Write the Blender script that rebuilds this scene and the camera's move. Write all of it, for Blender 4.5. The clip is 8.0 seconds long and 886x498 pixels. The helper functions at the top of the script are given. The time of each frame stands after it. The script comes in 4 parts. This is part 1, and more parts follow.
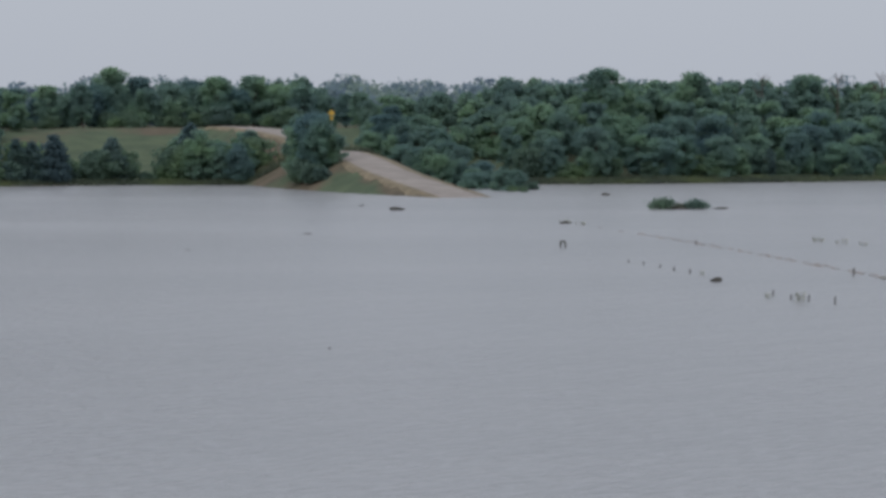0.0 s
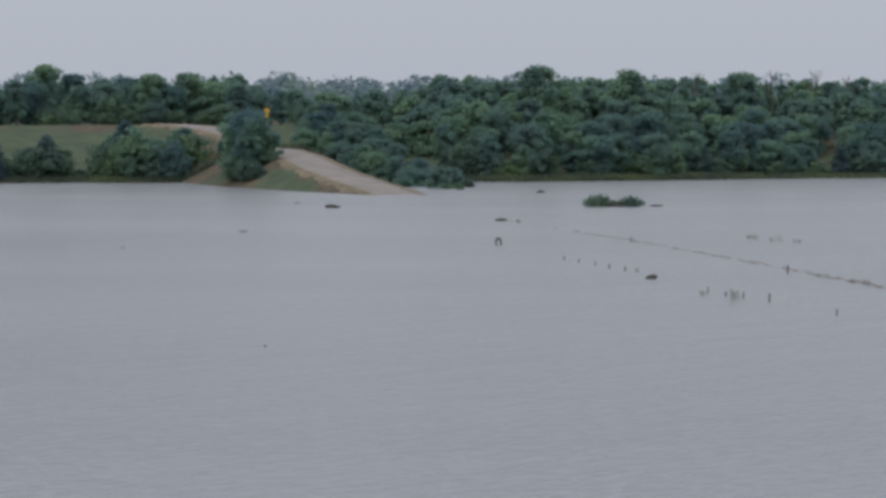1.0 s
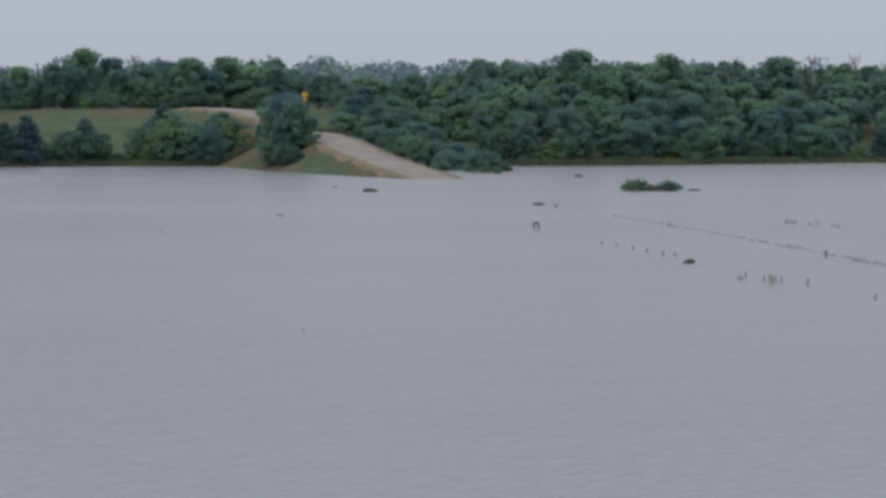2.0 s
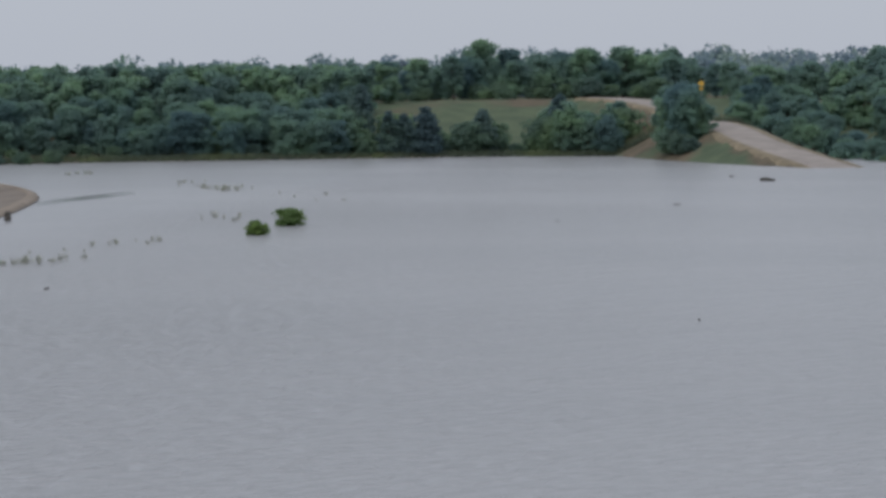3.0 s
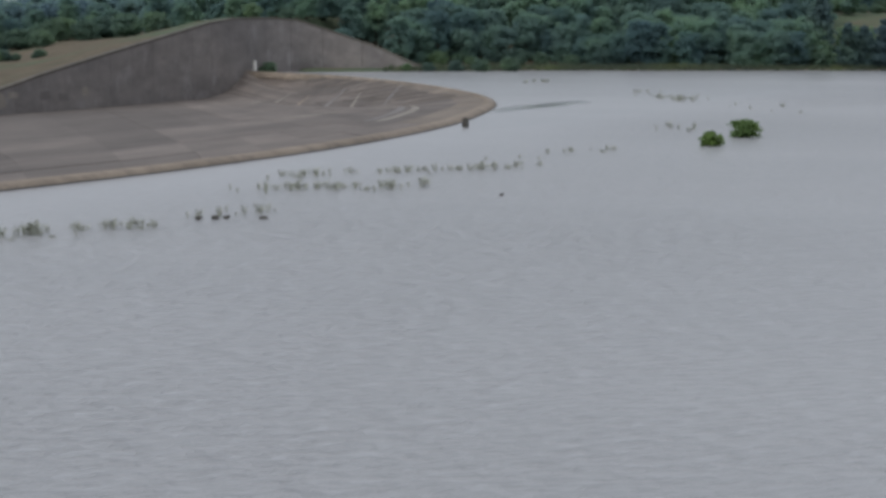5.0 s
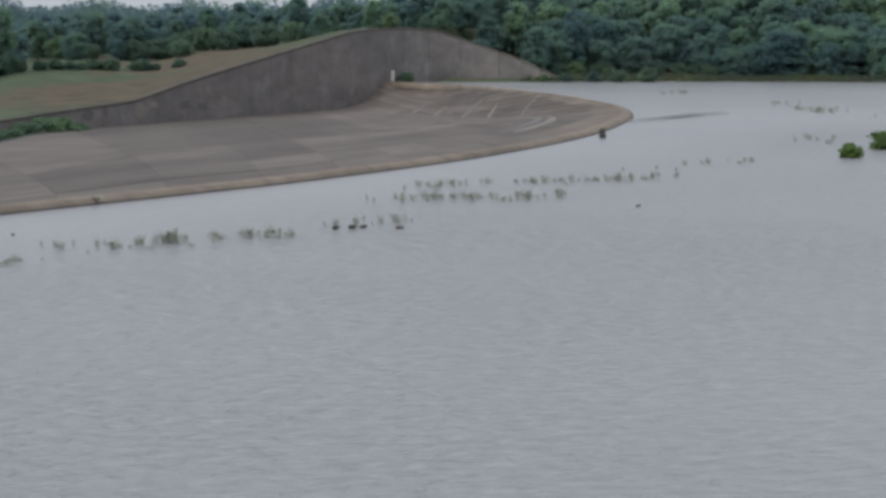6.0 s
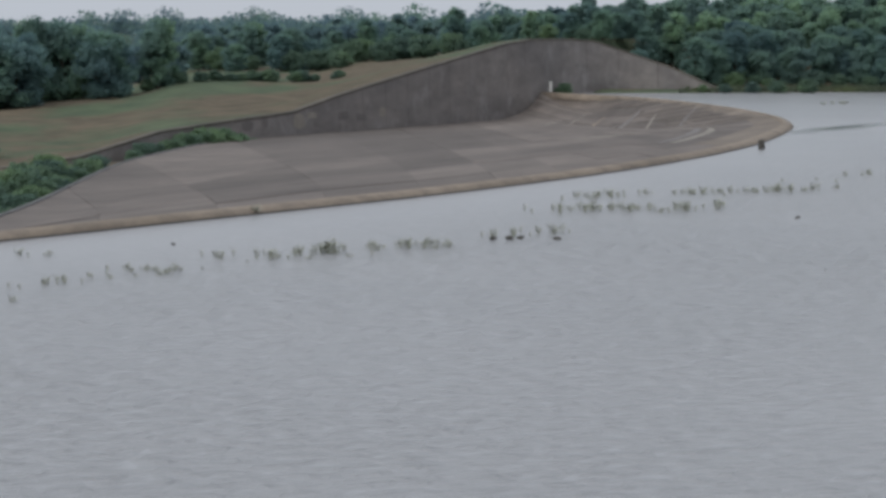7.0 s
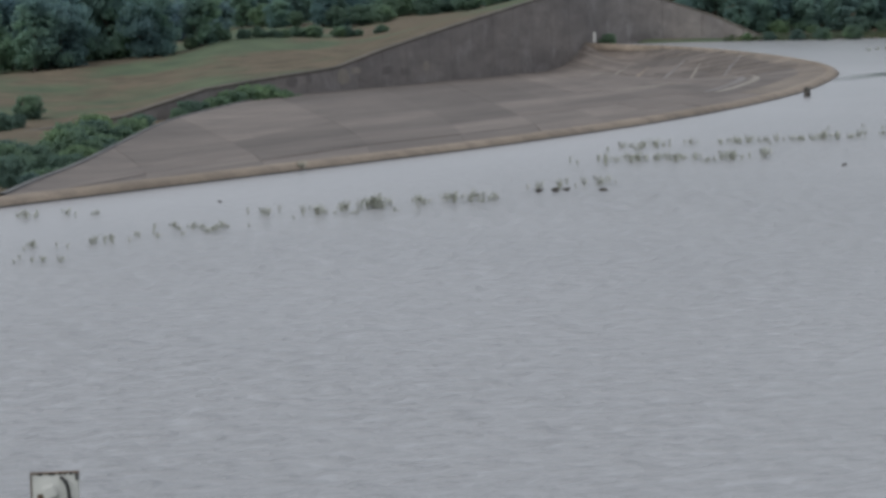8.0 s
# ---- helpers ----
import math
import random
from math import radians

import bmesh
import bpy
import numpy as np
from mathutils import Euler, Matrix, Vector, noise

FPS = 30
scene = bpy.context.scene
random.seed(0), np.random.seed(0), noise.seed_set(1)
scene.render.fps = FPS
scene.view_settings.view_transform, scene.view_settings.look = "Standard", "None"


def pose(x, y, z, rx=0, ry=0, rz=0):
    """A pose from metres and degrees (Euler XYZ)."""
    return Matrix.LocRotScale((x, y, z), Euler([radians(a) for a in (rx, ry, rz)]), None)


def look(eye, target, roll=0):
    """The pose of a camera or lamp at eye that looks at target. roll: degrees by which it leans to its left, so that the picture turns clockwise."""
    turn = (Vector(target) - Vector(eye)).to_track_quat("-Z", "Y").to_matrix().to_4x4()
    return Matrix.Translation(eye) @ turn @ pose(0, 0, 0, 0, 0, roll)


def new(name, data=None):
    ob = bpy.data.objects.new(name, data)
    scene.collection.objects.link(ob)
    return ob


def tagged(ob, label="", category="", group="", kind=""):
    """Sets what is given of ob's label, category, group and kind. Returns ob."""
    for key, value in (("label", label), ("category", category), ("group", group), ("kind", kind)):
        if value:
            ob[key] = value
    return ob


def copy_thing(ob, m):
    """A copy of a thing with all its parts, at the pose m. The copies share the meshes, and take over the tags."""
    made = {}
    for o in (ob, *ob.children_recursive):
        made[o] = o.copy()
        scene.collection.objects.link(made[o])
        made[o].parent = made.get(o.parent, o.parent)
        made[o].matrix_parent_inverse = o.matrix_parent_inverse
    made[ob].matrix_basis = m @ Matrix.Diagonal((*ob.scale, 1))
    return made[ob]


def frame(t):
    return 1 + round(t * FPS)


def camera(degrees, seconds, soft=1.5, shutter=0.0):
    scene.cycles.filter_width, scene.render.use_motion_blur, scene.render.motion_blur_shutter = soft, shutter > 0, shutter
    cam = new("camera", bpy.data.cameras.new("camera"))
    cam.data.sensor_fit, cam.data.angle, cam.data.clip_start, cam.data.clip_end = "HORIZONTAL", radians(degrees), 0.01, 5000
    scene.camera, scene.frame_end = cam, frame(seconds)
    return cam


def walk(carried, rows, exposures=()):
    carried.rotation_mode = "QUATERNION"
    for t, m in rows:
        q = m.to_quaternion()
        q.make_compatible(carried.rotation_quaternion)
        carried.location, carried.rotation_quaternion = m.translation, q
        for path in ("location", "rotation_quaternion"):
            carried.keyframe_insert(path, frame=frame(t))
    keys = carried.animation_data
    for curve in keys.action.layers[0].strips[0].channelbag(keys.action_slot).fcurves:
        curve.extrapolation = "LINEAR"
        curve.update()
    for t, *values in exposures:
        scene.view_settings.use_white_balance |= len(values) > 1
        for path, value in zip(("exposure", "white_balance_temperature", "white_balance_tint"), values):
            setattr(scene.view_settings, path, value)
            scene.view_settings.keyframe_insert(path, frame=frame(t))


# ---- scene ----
# The camera stands on the crest of the dam, nine metres over the flooded lake, and pans.
EYE = (0.0, 0.0, 9.0)
ROWS = [
    (0.0, 0.001, -2.836, -0.037),
    (0.2, -0.009, -2.848, -0.082),
    (0.5, -0.586, -2.870, 0.132),
    (0.8, -1.141, -2.871, 0.094),
    (1.0, -1.484, -2.895, -0.010),
    (1.2, -1.311, -2.957, 0.100),
    (2.3, 0.268, -3.307, -0.117),
    (2.4, 0.812, -3.345, -0.144),
    (2.5, 1.670, -3.580, -0.250),
    (2.6, 3.332, -3.700, 0.091),
    (2.7, 4.365, -3.564, -0.100),
    (2.8, 5.258, -3.574, 0.142),
    (2.9, 6.445, -3.573, -0.292),
    (3.0, 8.507, -3.470, -0.450),
    (3.1, 9.493, -3.494, -0.462),
    (3.2, 10.387, -3.540, -0.369),
    (3.3, 10.569, -4.576, -0.158),
    (3.4, 11.134, -5.103, -0.280),
    (3.5, 11.482, -5.483, -0.106),
    (3.7, 12.001, -5.625, 0.207),
    (4.0, 13.210, -5.153, 0.451),
    (4.2, 14.249, -5.397, 0.452),
    (4.5, 16.304, -5.474, 0.227),
    (4.7, 17.239, -5.554, 0.080),
    (5.0, 18.946, -5.515, 0.170),
    (5.2, 19.782, -5.285, 0.297),
    (6.3, 23.554, -5.293, 0.452),
    (6.5, 24.654, -5.286, 0.620),
    (6.7, 25.092, -5.407, 0.449),
    (6.8, 25.542, -5.374, 0.467),
    (7.0, 25.734, -5.049, 0.144),
    (7.2, 26.041, -4.968, 0.116),
    (7.5, 27.106, -5.110, -0.093),
    (7.6, 27.035, -5.222, -0.197),
    (7.7, 27.422, -5.471, -0.653),
    (7.8, 27.278, -5.720, -0.938),
    (7.9, 27.090, -5.905, -0.821),
    (8.0, 26.816, -6.115, -0.878),
]
cam = camera(20.2, 8.0, soft=3.5)
walk(cam, [(t, pose(*EYE, 90 + pitch, 0, yaw) @ pose(0, 0, 0, 0, 0, roll)) for t, yaw, pitch, roll in ROWS],
     exposures=[(0.0, 0.04, 6500, 10), (2.5, 0.06, 6500, 10), (3.5, 0.1, 6500, 9.8), (5.0, 0.19, 6560, 8.8), (8.0, 0.22, 6600, 8.2)])

# ---- world and sun: a hazy overcast sky ----
world = bpy.data.worlds.new("sky")
scene.world = world
world.use_nodes = True
wn, wl = world.node_tree.nodes, world.node_tree.links
bg = wn["Background"]
sky = wn.new("ShaderNodeTexSky")
sky.sky_type = "NISHITA"
sky.sun_disc = False
sky.sun_elevation, sky.sun_rotation = radians(48), radians(196)
sky.dust_density = 4.0
sky.air_density = 1.2
veil = wn.new("ShaderNodeMix")
veil.data_type = "RGBA"
veil.inputs[0].default_value = 0.88
veil.inputs[7].default_value = (4.53, 4.88, 5.58, 1)
wl.new(sky.outputs[0], veil.inputs[6])
wl.new(veil.outputs[2], bg.inputs[0])
bg.inputs[1].default_value = 0.104
sun = new("sun", bpy.data.lights.new("sun", "SUN"))
sun.data.energy, sun.data.angle, sun.data.color = 1.6, radians(70), (0.93, 0.97, 1.0)
sun.matrix_world = look((0, 0, 200), (50, 173, 0))


# ---- materials ----
def mat(name):
    m = bpy.data.materials.new(name)
    m.use_nodes = True
    return m, m.node_tree.nodes, m.node_tree.links, m.node_tree.nodes["Principled BSDF"]


def noise_at(n, l, scale, detail=5.0, rough=0.55, stretch=(1, 1, 1), kind="Object", turn=0.0):
    co = n.new("ShaderNodeTexCoord")
    mp = n.new("ShaderNodeMapping")
    mp.inputs["Scale"].default_value = stretch
    if turn:
        mp.vector_type = "TEXTURE"
        mp.inputs["Scale"].default_value = [1 / s for s in stretch]
        mp.inputs["Rotation"].default_value = (0, 0, turn)
    t = n.new("ShaderNodeTexNoise")
    t.inputs["Scale"].default_value, t.inputs["Detail"].default_value, t.inputs["Roughness"].default_value = scale, detail, rough
    l.new(co.outputs[kind], mp.inputs[0])
    l.new(mp.outputs[0], t.inputs[0])
    return t.outputs[0]


def ramp(n, l, src, stops):
    r = n.new("ShaderNodeValToRGB")
    while len(r.color_ramp.elements) < len(stops):
        r.color_ramp.elements.new(0.5)
    for e, (p, c) in zip(r.color_ramp.elements, stops):
        e.position, e.color = p, (*c, 1) if len(c) == 3 else c
    l.new(src, r.inputs[0])
    return r.outputs[0]


def mix(n, l, fac, a, b, blend="MIX"):
    m = n.new("ShaderNodeMix")
    m.data_type, m.blend_type = "RGBA", blend
    for sock, v in ((m.inputs[0], fac), (m.inputs[6], a), (m.inputs[7], b)):
        if isinstance(v, (int, float)):
            sock.default_value = v
        elif isinstance(v, tuple):
            sock.default_value = (*v, 1)
        else:
            l.new(v, sock)
    return m.outputs[2]


def bump(n, l, b, src, strength, dist):
    k = n.new("ShaderNodeBump")
    k.inputs["Strength"].default_value, k.inputs["Distance"].default_value = strength, dist
    l.new(src, k.inputs["Height"])
    l.new(k.outputs[0], b.inputs["Normal"])
    return k


def grey(v):
    return (v, v, v)


def concrete(name, dark, light, stain, streak=(1, 1, 1), big=0.06, piece=0.0, bloom=None):
    m, n, l, b = mat(name)
    base = ramp(n, l, noise_at(n, l, big, 6, 0.6, streak), [(0.3, dark), (0.7, light)])
    spots = ramp(n, l, noise_at(n, l, 0.5, 6, 0.65, streak), [(0.42, grey(0)), (0.72, grey(0.75))])
    col = mix(n, l, spots, base, stain)
    fine = ramp(n, l, noise_at(n, l, 6.0, 4), [(0.3, grey(0.8)), (0.7, grey(1.0))])
    col = mix(n, l, 1.0, col, fine, "MULTIPLY")
    if bloom:
        marks = ramp(n, l, noise_at(n, l, 0.33, 6, 0.7, (1, 1, 0.8)), [(0.52, grey(0)), (0.7, grey(0.8))])
        col = mix(n, l, marks, col, bloom)
    if piece:
        info = n.new("ShaderNodeObjectInfo")
        tone = ramp(n, l, info.outputs["Random"], [(0.0, grey(1 - piece)), (1.0, grey(1.0))])
        col = mix(n, l, 1.0, col, tone, "MULTIPLY")
    l.new(col, b.inputs["Base Color"])
    b.inputs["Roughness"].default_value = 0.85
    bump(n, l, b, noise_at(n, l, 3.0, 6), 0.4, 0.03)
    return m


M_SLAB = concrete("slab_concrete", (0.131, 0.108, 0.095), (0.252, 0.209, 0.182), (0.108, 0.088, 0.079), (1, 0.3, 1), 0.09, piece=0.36)
M_RIM = concrete("crest_concrete", (0.220, 0.174, 0.130), (0.341, 0.275, 0.215), (0.121, 0.094, 0.077))
M_WALL = concrete("wall_concrete", (0.174, 0.158, 0.153), (0.301, 0.268, 0.246), (0.141, 0.122, 0.116), (1, 0.35, 0.9), 0.16, piece=0.06, bloom=(0.282, 0.263, 0.254))
M_REPAIR = concrete("patch_concrete", (0.25, 0.222, 0.187), (0.33, 0.3, 0.262), (0.21, 0.18, 0.152))
M_LIP = concrete("lip_concrete", (0.17, 0.137, 0.11), (0.27, 0.22, 0.177), (0.135, 0.108, 0.088), (1, 1, 1), 0.12, piece=0.16)
M_DRIP = concrete("drip_stained_concrete", (0.11, 0.094, 0.084), (0.17, 0.144, 0.127), (0.1, 0.085, 0.076))
M_PALE = concrete("scoured_concrete", (0.2, 0.168, 0.142), (0.27, 0.228, 0.195), (0.165, 0.137, 0.116))
M_STAIN = concrete("stained_concrete", (0.135, 0.12, 0.115), (0.215, 0.19, 0.178), (0.12, 0.105, 0.1), (1, 0.5, 1), 0.3)
# brown coping colour, darkened to cancel the sky light on its top
M_COPING = concrete("coping_concrete", (0.1, 0.09, 0.078), (0.17, 0.15, 0.125), (0.085, 0.08, 0.06), (1, 1, 1), 0.2)
M_CURB = concrete("curb_concrete", (0.12, 0.12, 0.12), (0.19, 0.185, 0.18), (0.09, 0.09, 0.09))


def plain(name, col, rough=0.7, metal=0.0, var=0.35, scale=8.0):
    m, n, l, b = mat(name)
    dark = tuple(c * (1 - var) for c in col)
    l.new(ramp(n, l, noise_at(n, l, scale, 5), [(0.3, dark), (0.7, col)]), b.inputs["Base Color"])
    b.inputs["Roughness"].default_value, b.inputs["Metallic"].default_value = rough, metal
    return m


M_BARK = plain("bark", (0.10, 0.085, 0.07), 0.9)
M_WOOD = plain("grey_driftwood", (0.08, 0.073, 0.063), 0.85)
M_REED = plain("dead_reed", (0.38, 0.39, 0.32), 0.85)
M_TWIG = plain("brown_twigs", (0.33, 0.27, 0.235), 0.85)
M_YELLOW = plain("sign_yellow", (0.6, 0.36, 0.05), 0.5, 0, 0.1)
M_STEEL = plain("galvanised_steel", (0.30, 0.30, 0.30), 0.5, 0.6)
M_WHITE = plain("white_paint", (0.7, 0.69, 0.66), 0.45, 0, 0.2, 9)
M_BLACK = plain("black_rubber", (0.02, 0.02, 0.02), 0.6)
M_RUST = plain("rusty_edge", (0.14, 0.085, 0.05), 0.8, 0, 0.5)
M_GRAVEL = plain("gravel", (0.33, 0.285, 0.255), 0.95, 0, 0.35, 0.35)
M_VERGE = plain("dry_verge_grass", (0.25, 0.20, 0.13), 0.95, 0, 0.5, 0.45)
M_WET = plain("wet_concrete", (0.055, 0.045, 0.04), 0.5, 0, 0.4, 1.5)


def foliage(name, low, high, thin=0.62):
    """Leaves that let some light through; hue by tree, tone by leaf."""
    m, n, l, b = mat(name)
    info = n.new("ShaderNodeObjectInfo")
    geo = n.new("ShaderNodeNewGeometry")
    a = ramp(n, l, info.outputs["Random"], [(0.0, low), (1.0, high)])
    leaf = ramp(n, l, geo.outputs["Random Per Island"], [(0.0, grey(0.85)), (1.0, grey(1.0))])
    col = mix(n, l, 1.0, a, leaf, "MULTIPLY")
    # lighter, yellower stands among darker ones
    stand = n.new("ShaderNodeTexNoise")
    stand.inputs["Scale"].default_value, stand.inputs["Detail"].default_value = 0.11, 2.0
    l.new(geo.outputs["Position"], stand.inputs[0])
    col = mix(n, l, 1.0, col, ramp(n, l, stand.outputs[0], [(0.33, (0.78, 0.8, 0.92)), (0.5, (0.98, 1.0, 1.0)), (0.66, (1.3, 1.28, 1.0))]), "MULTIPLY")
    l.new(col, b.inputs["Base Color"])
    b.inputs["Roughness"].default_value = 0.75
    b.inputs["Specular IOR Level"].default_value = 0.3
    through_leaf = n.new("ShaderNodeBsdfTranslucent")
    l.new(col, through_leaf.inputs[0])
    both = n.new("ShaderNodeMixShader")
    both.inputs[0].default_value = thin
    l.new(b.outputs[0], both.inputs[1])
    l.new(through_leaf.outputs[0], both.inputs[2])
    l.new(both.outputs[0], n["Material Output"].inputs[0])
    return m


# oak, cedar and shrub greens are lightened and blued, with haze painted in
M_OAK = foliage("oak_leaves", (0.159, 0.263, 0.264), (0.230, 0.347, 0.270))
M_CEDAR = foliage("cedar_needles", (0.130, 0.202, 0.202), (0.142, 0.213, 0.202))
M_BUSH = foliage("shrub_leaves", (0.144, 0.221, 0.181), (0.188, 0.277, 0.181))
M_WILLOW = foliage("willow_leaves", (0.15, 0.23, 0.085), (0.17, 0.25, 0.09))
# aerial haze is painted into these two: paler, bluer leaves for distant woods
M_MID_HAZED = foliage("valley_leaves_hazed", (0.192, 0.295, 0.307), (0.205, 0.307, 0.316))
M_FAR_HAZED = foliage("far_leaves_hazed", (0.271, 0.353, 0.390), (0.295, 0.375, 0.408))
M_GRASS = foliage("grass_blades", (0.15, 0.185, 0.12), (0.16, 0.19, 0.125))


def ground_material():
    m, n, l, b = mat("grassland")
    green = ramp(n, l, noise_at(n, l, 0.25, 6), [(0.3, (0.066, 0.088, 0.058)), (0.7, (0.112, 0.138, 0.082))])
    dry = ramp(n, l, noise_at(n, l, 0.3, 6), [(0.3, (0.088, 0.076, 0.055)), (0.7, (0.16, 0.127, 0.09))])
    # patches of dried grass, drawn out along the slope
    geo = n.new("ShaderNodeNewGeometry")
    sep = n.new("ShaderNodeSeparateXYZ")
    l.new(geo.outputs["Position"], sep.inputs[0])
    patch = ramp(n, l, noise_at(n, l, 0.022, 5, 0.6, (1.4, 0.8, 1)), [(0.3, grey(0)), (0.7, grey(1))])
    # the bank behind the training wall is drier
    east = n.new("ShaderNodeMapRange")
    east.inputs[1].default_value, east.inputs[2].default_value = -192, -166
    l.new(sep.outputs[0], east.inputs[0])
    south = n.new("ShaderNodeMapRange")
    south.inputs[1].default_value, south.inputs[2].default_value = 345, 300
    l.new(sep.outputs[1], south.inputs[0])
    bank = n.new("ShaderNodeMath")
    bank.operation = "MULTIPLY"
    l.new(east.outputs[0], bank.inputs[0])
    l.new(south.outputs[0], bank.inputs[1])
    dryness = n.new("ShaderNodeMath")
    dryness.operation = "MULTIPLY_ADD"
    l.new(bank.outputs[0], dryness.inputs[0])
    dryness.inputs[1].default_value = 0.1
    l.new(patch, dryness.inputs[2])
    # bare tan slopes of the causeway
    slope = n.new("ShaderNodeMapping")
    slope.inputs["Location"].default_value = (-1.5 / 12.5, -332.0 / 36.0, 0)
    slope.inputs["Scale"].default_value = (1 / 12.5, 1 / 36.0, 0)
    l.new(geo.outputs["Position"], slope.inputs[0])
    off = n.new("ShaderNodeVectorMath")
    off.operation = "LENGTH"
    l.new(slope.outputs[0], off.inputs[0])
    causeway = n.new("ShaderNodeMapRange")
    causeway.inputs[1].default_value, causeway.inputs[2].default_value = 1.15, 0.6
    causeway.inputs[4].default_value = 0.45
    l.new(off.outputs["Value"], causeway.inputs[0])
    more = n.new("ShaderNodeMath")
    l.new(dryness.outputs[0], more.inputs[0])
    l.new(causeway.outputs[0], more.inputs[1])
    patch = ramp(n, l, more.outputs[0], [(0.45, grey(0)), (0.62, grey(1))])
    l.new(mix(n, l, patch, green, dry), b.inputs["Base Color"])
    b.inputs["Roughness"].default_value = 0.95
    b.inputs["Specular IOR Level"].default_value = 0.15
    bump(n, l, b, noise_at(n, l, 1.2, 6), 0.9, 0.35)
    return m


M_GROUND = ground_material()


# centre and reach of the eddy: minus the place over the half-widths, and one over them
EDDY_SIZE = (1 / 4.5, 1 / 30.0, 0.0)
EDDY_AT = (67.0 / 4.5, -222.0 / 30.0, 0.0)


def water_material():
    m, n, l, b = mat("muddy_lake_water")
    tint = ramp(n, l, noise_at(n, l, 0.02, 3, 0.5, (0.5, 1.5, 1)), [(0.3, (0.288, 0.287, 0.292)), (0.7, (0.322, 0.318, 0.322))])
    l.new(tint, b.inputs["Base Color"])
    b.inputs["Roughness"].default_value = 0.28
    b.inputs["IOR"].default_value = 1.333
    wave = noise_at(n, l, 1.5, 4, 0.55, (0.85, 1.5, 1), turn=0.88)
    wave = ramp(n, l, wave, [(0.4, grey(0.0)), (0.56, grey(0.25)), (0.78, grey(1.0))])
    swell = noise_at(n, l, 0.3, 3, 0.5, (0.6, 1.6, 1), turn=0.85)
    calm = ramp(n, l, noise_at(n, l, 0.012, 4, 0.55, (0.35, 1.6, 1)), [(0.35, grey(0.55)), (0.65, grey(1.0))])
    # smoother in the lee of the crest and towards the far shore
    geo = n.new("ShaderNodeNewGeometry")
    sep = n.new("ShaderNodeSeparateXYZ")
    l.new(geo.outputs["Position"], sep.inputs[0])
    lee = n.new("ShaderNodeMapRange")
    lee.inputs[1].default_value, lee.inputs[2].default_value, lee.inputs[3].default_value, lee.inputs[4].default_value = -58, -44, 0.12, 1.0
    l.new(sep.outputs[0], lee.inputs[0])
    shore_calm = n.new("ShaderNodeMapRange")
    shore_calm.inputs[1].default_value, shore_calm.inputs[2].default_value, shore_calm.inputs[3].default_value, shore_calm.inputs[4].default_value = 240, 350, 1.0, 1.5
    l.new(sep.outputs[1], shore_calm.inputs[0])
    calm = mix(n, l, 1.0, mix(n, l, 1.0, calm, lee.outputs[0], "MULTIPLY"), shore_calm.outputs[0], "MULTIPLY")
    # a still eddy beyond the bend of the crest, which mirrors the woods
    spot = n.new("ShaderNodeMapping")
    spot.vector_type = "POINT"
    spot.inputs["Location"].default_value = EDDY_AT
    spot.inputs["Scale"].default_value = EDDY_SIZE
    l.new(geo.outputs["Position"], spot.inputs[0])
    far_off = n.new("ShaderNodeVectorMath")
    far_off.operation = "LENGTH"
    l.new(spot.outputs[0], far_off.inputs[0])
    ragged = n.new("ShaderNodeMath")
    ragged.operation = "MULTIPLY_ADD"
    l.new(noise_at(n, l, 0.12, 4, 0.6, (1, 0.4, 1)), ragged.inputs[0])
    ragged.inputs[1].default_value = 0.9
    l.new(far_off.outputs["Value"], ragged.inputs[2])
    still = ramp(n, l, ragged.outputs[0], [(0.5, grey(0.1)), (1.0, grey(0.75)), (1.4, grey(1.0))])
    calm = mix(n, l, 1.0, calm, still, "MULTIPLY")
    rough = n.new("ShaderNodeMapRange")
    rough.inputs[3].default_value, rough.inputs[4].default_value = 0.04, 0.25
    l.new(still, rough.inputs[0])
    l.new(rough.outputs[0], b.inputs["Roughness"])
    k1 = n.new("ShaderNodeBump")
    k1.inputs["Distance"].default_value = 0.3
    # the breeze is fresher towards the spillway
    breeze = n.new("ShaderNodeMapRange")
    breeze.inputs[1].default_value, breeze.inputs[2].default_value, breeze.inputs[3].default_value, breeze.inputs[4].default_value = -25, -5, 1.0, 0.45
    l.new(sep.outputs[0], breeze.inputs[0])
    l.new(mix(n, l, 1.0, calm, breeze.outputs[0], "MULTIPLY"), k1.inputs["Strength"])
    l.new(wave, k1.inputs["Height"])
    k2 = n.new("ShaderNodeBump")
    l.new(calm, k2.inputs["Strength"])
    k2.inputs["Distance"].default_value = 0.22
    l.new(swell, k2.inputs["Height"])
    l.new(k1.outputs[0], k2.inputs["Normal"])
    l.new(k2.outputs[0], b.inputs["Normal"])
    return m


M_WATER = water_material()


# ---- building helpers ----
def part(name, bm, material, parent=None, label=""):
    me = bpy.data.meshes.new(name)
    bm.normal_update()
    bm.to_mesh(me)
    bm.free()
    me.materials.append(material)
    ob = new(name, me)
    if parent:
        ob.parent = parent
    return tagged(ob, label)


def meshed(name, verts, faces, material, parent=None, label="", smooth=False):
    me = bpy.data.meshes.new(name)
    me.from_pydata(verts, [], faces)
    me.update()
    if smooth:
        me.polygons.foreach_set("use_smooth", [True] * len(me.polygons))
    me.materials.append(material)
    ob = new(name, me)
    if parent:
        ob.parent = parent
    return tagged(ob, label)


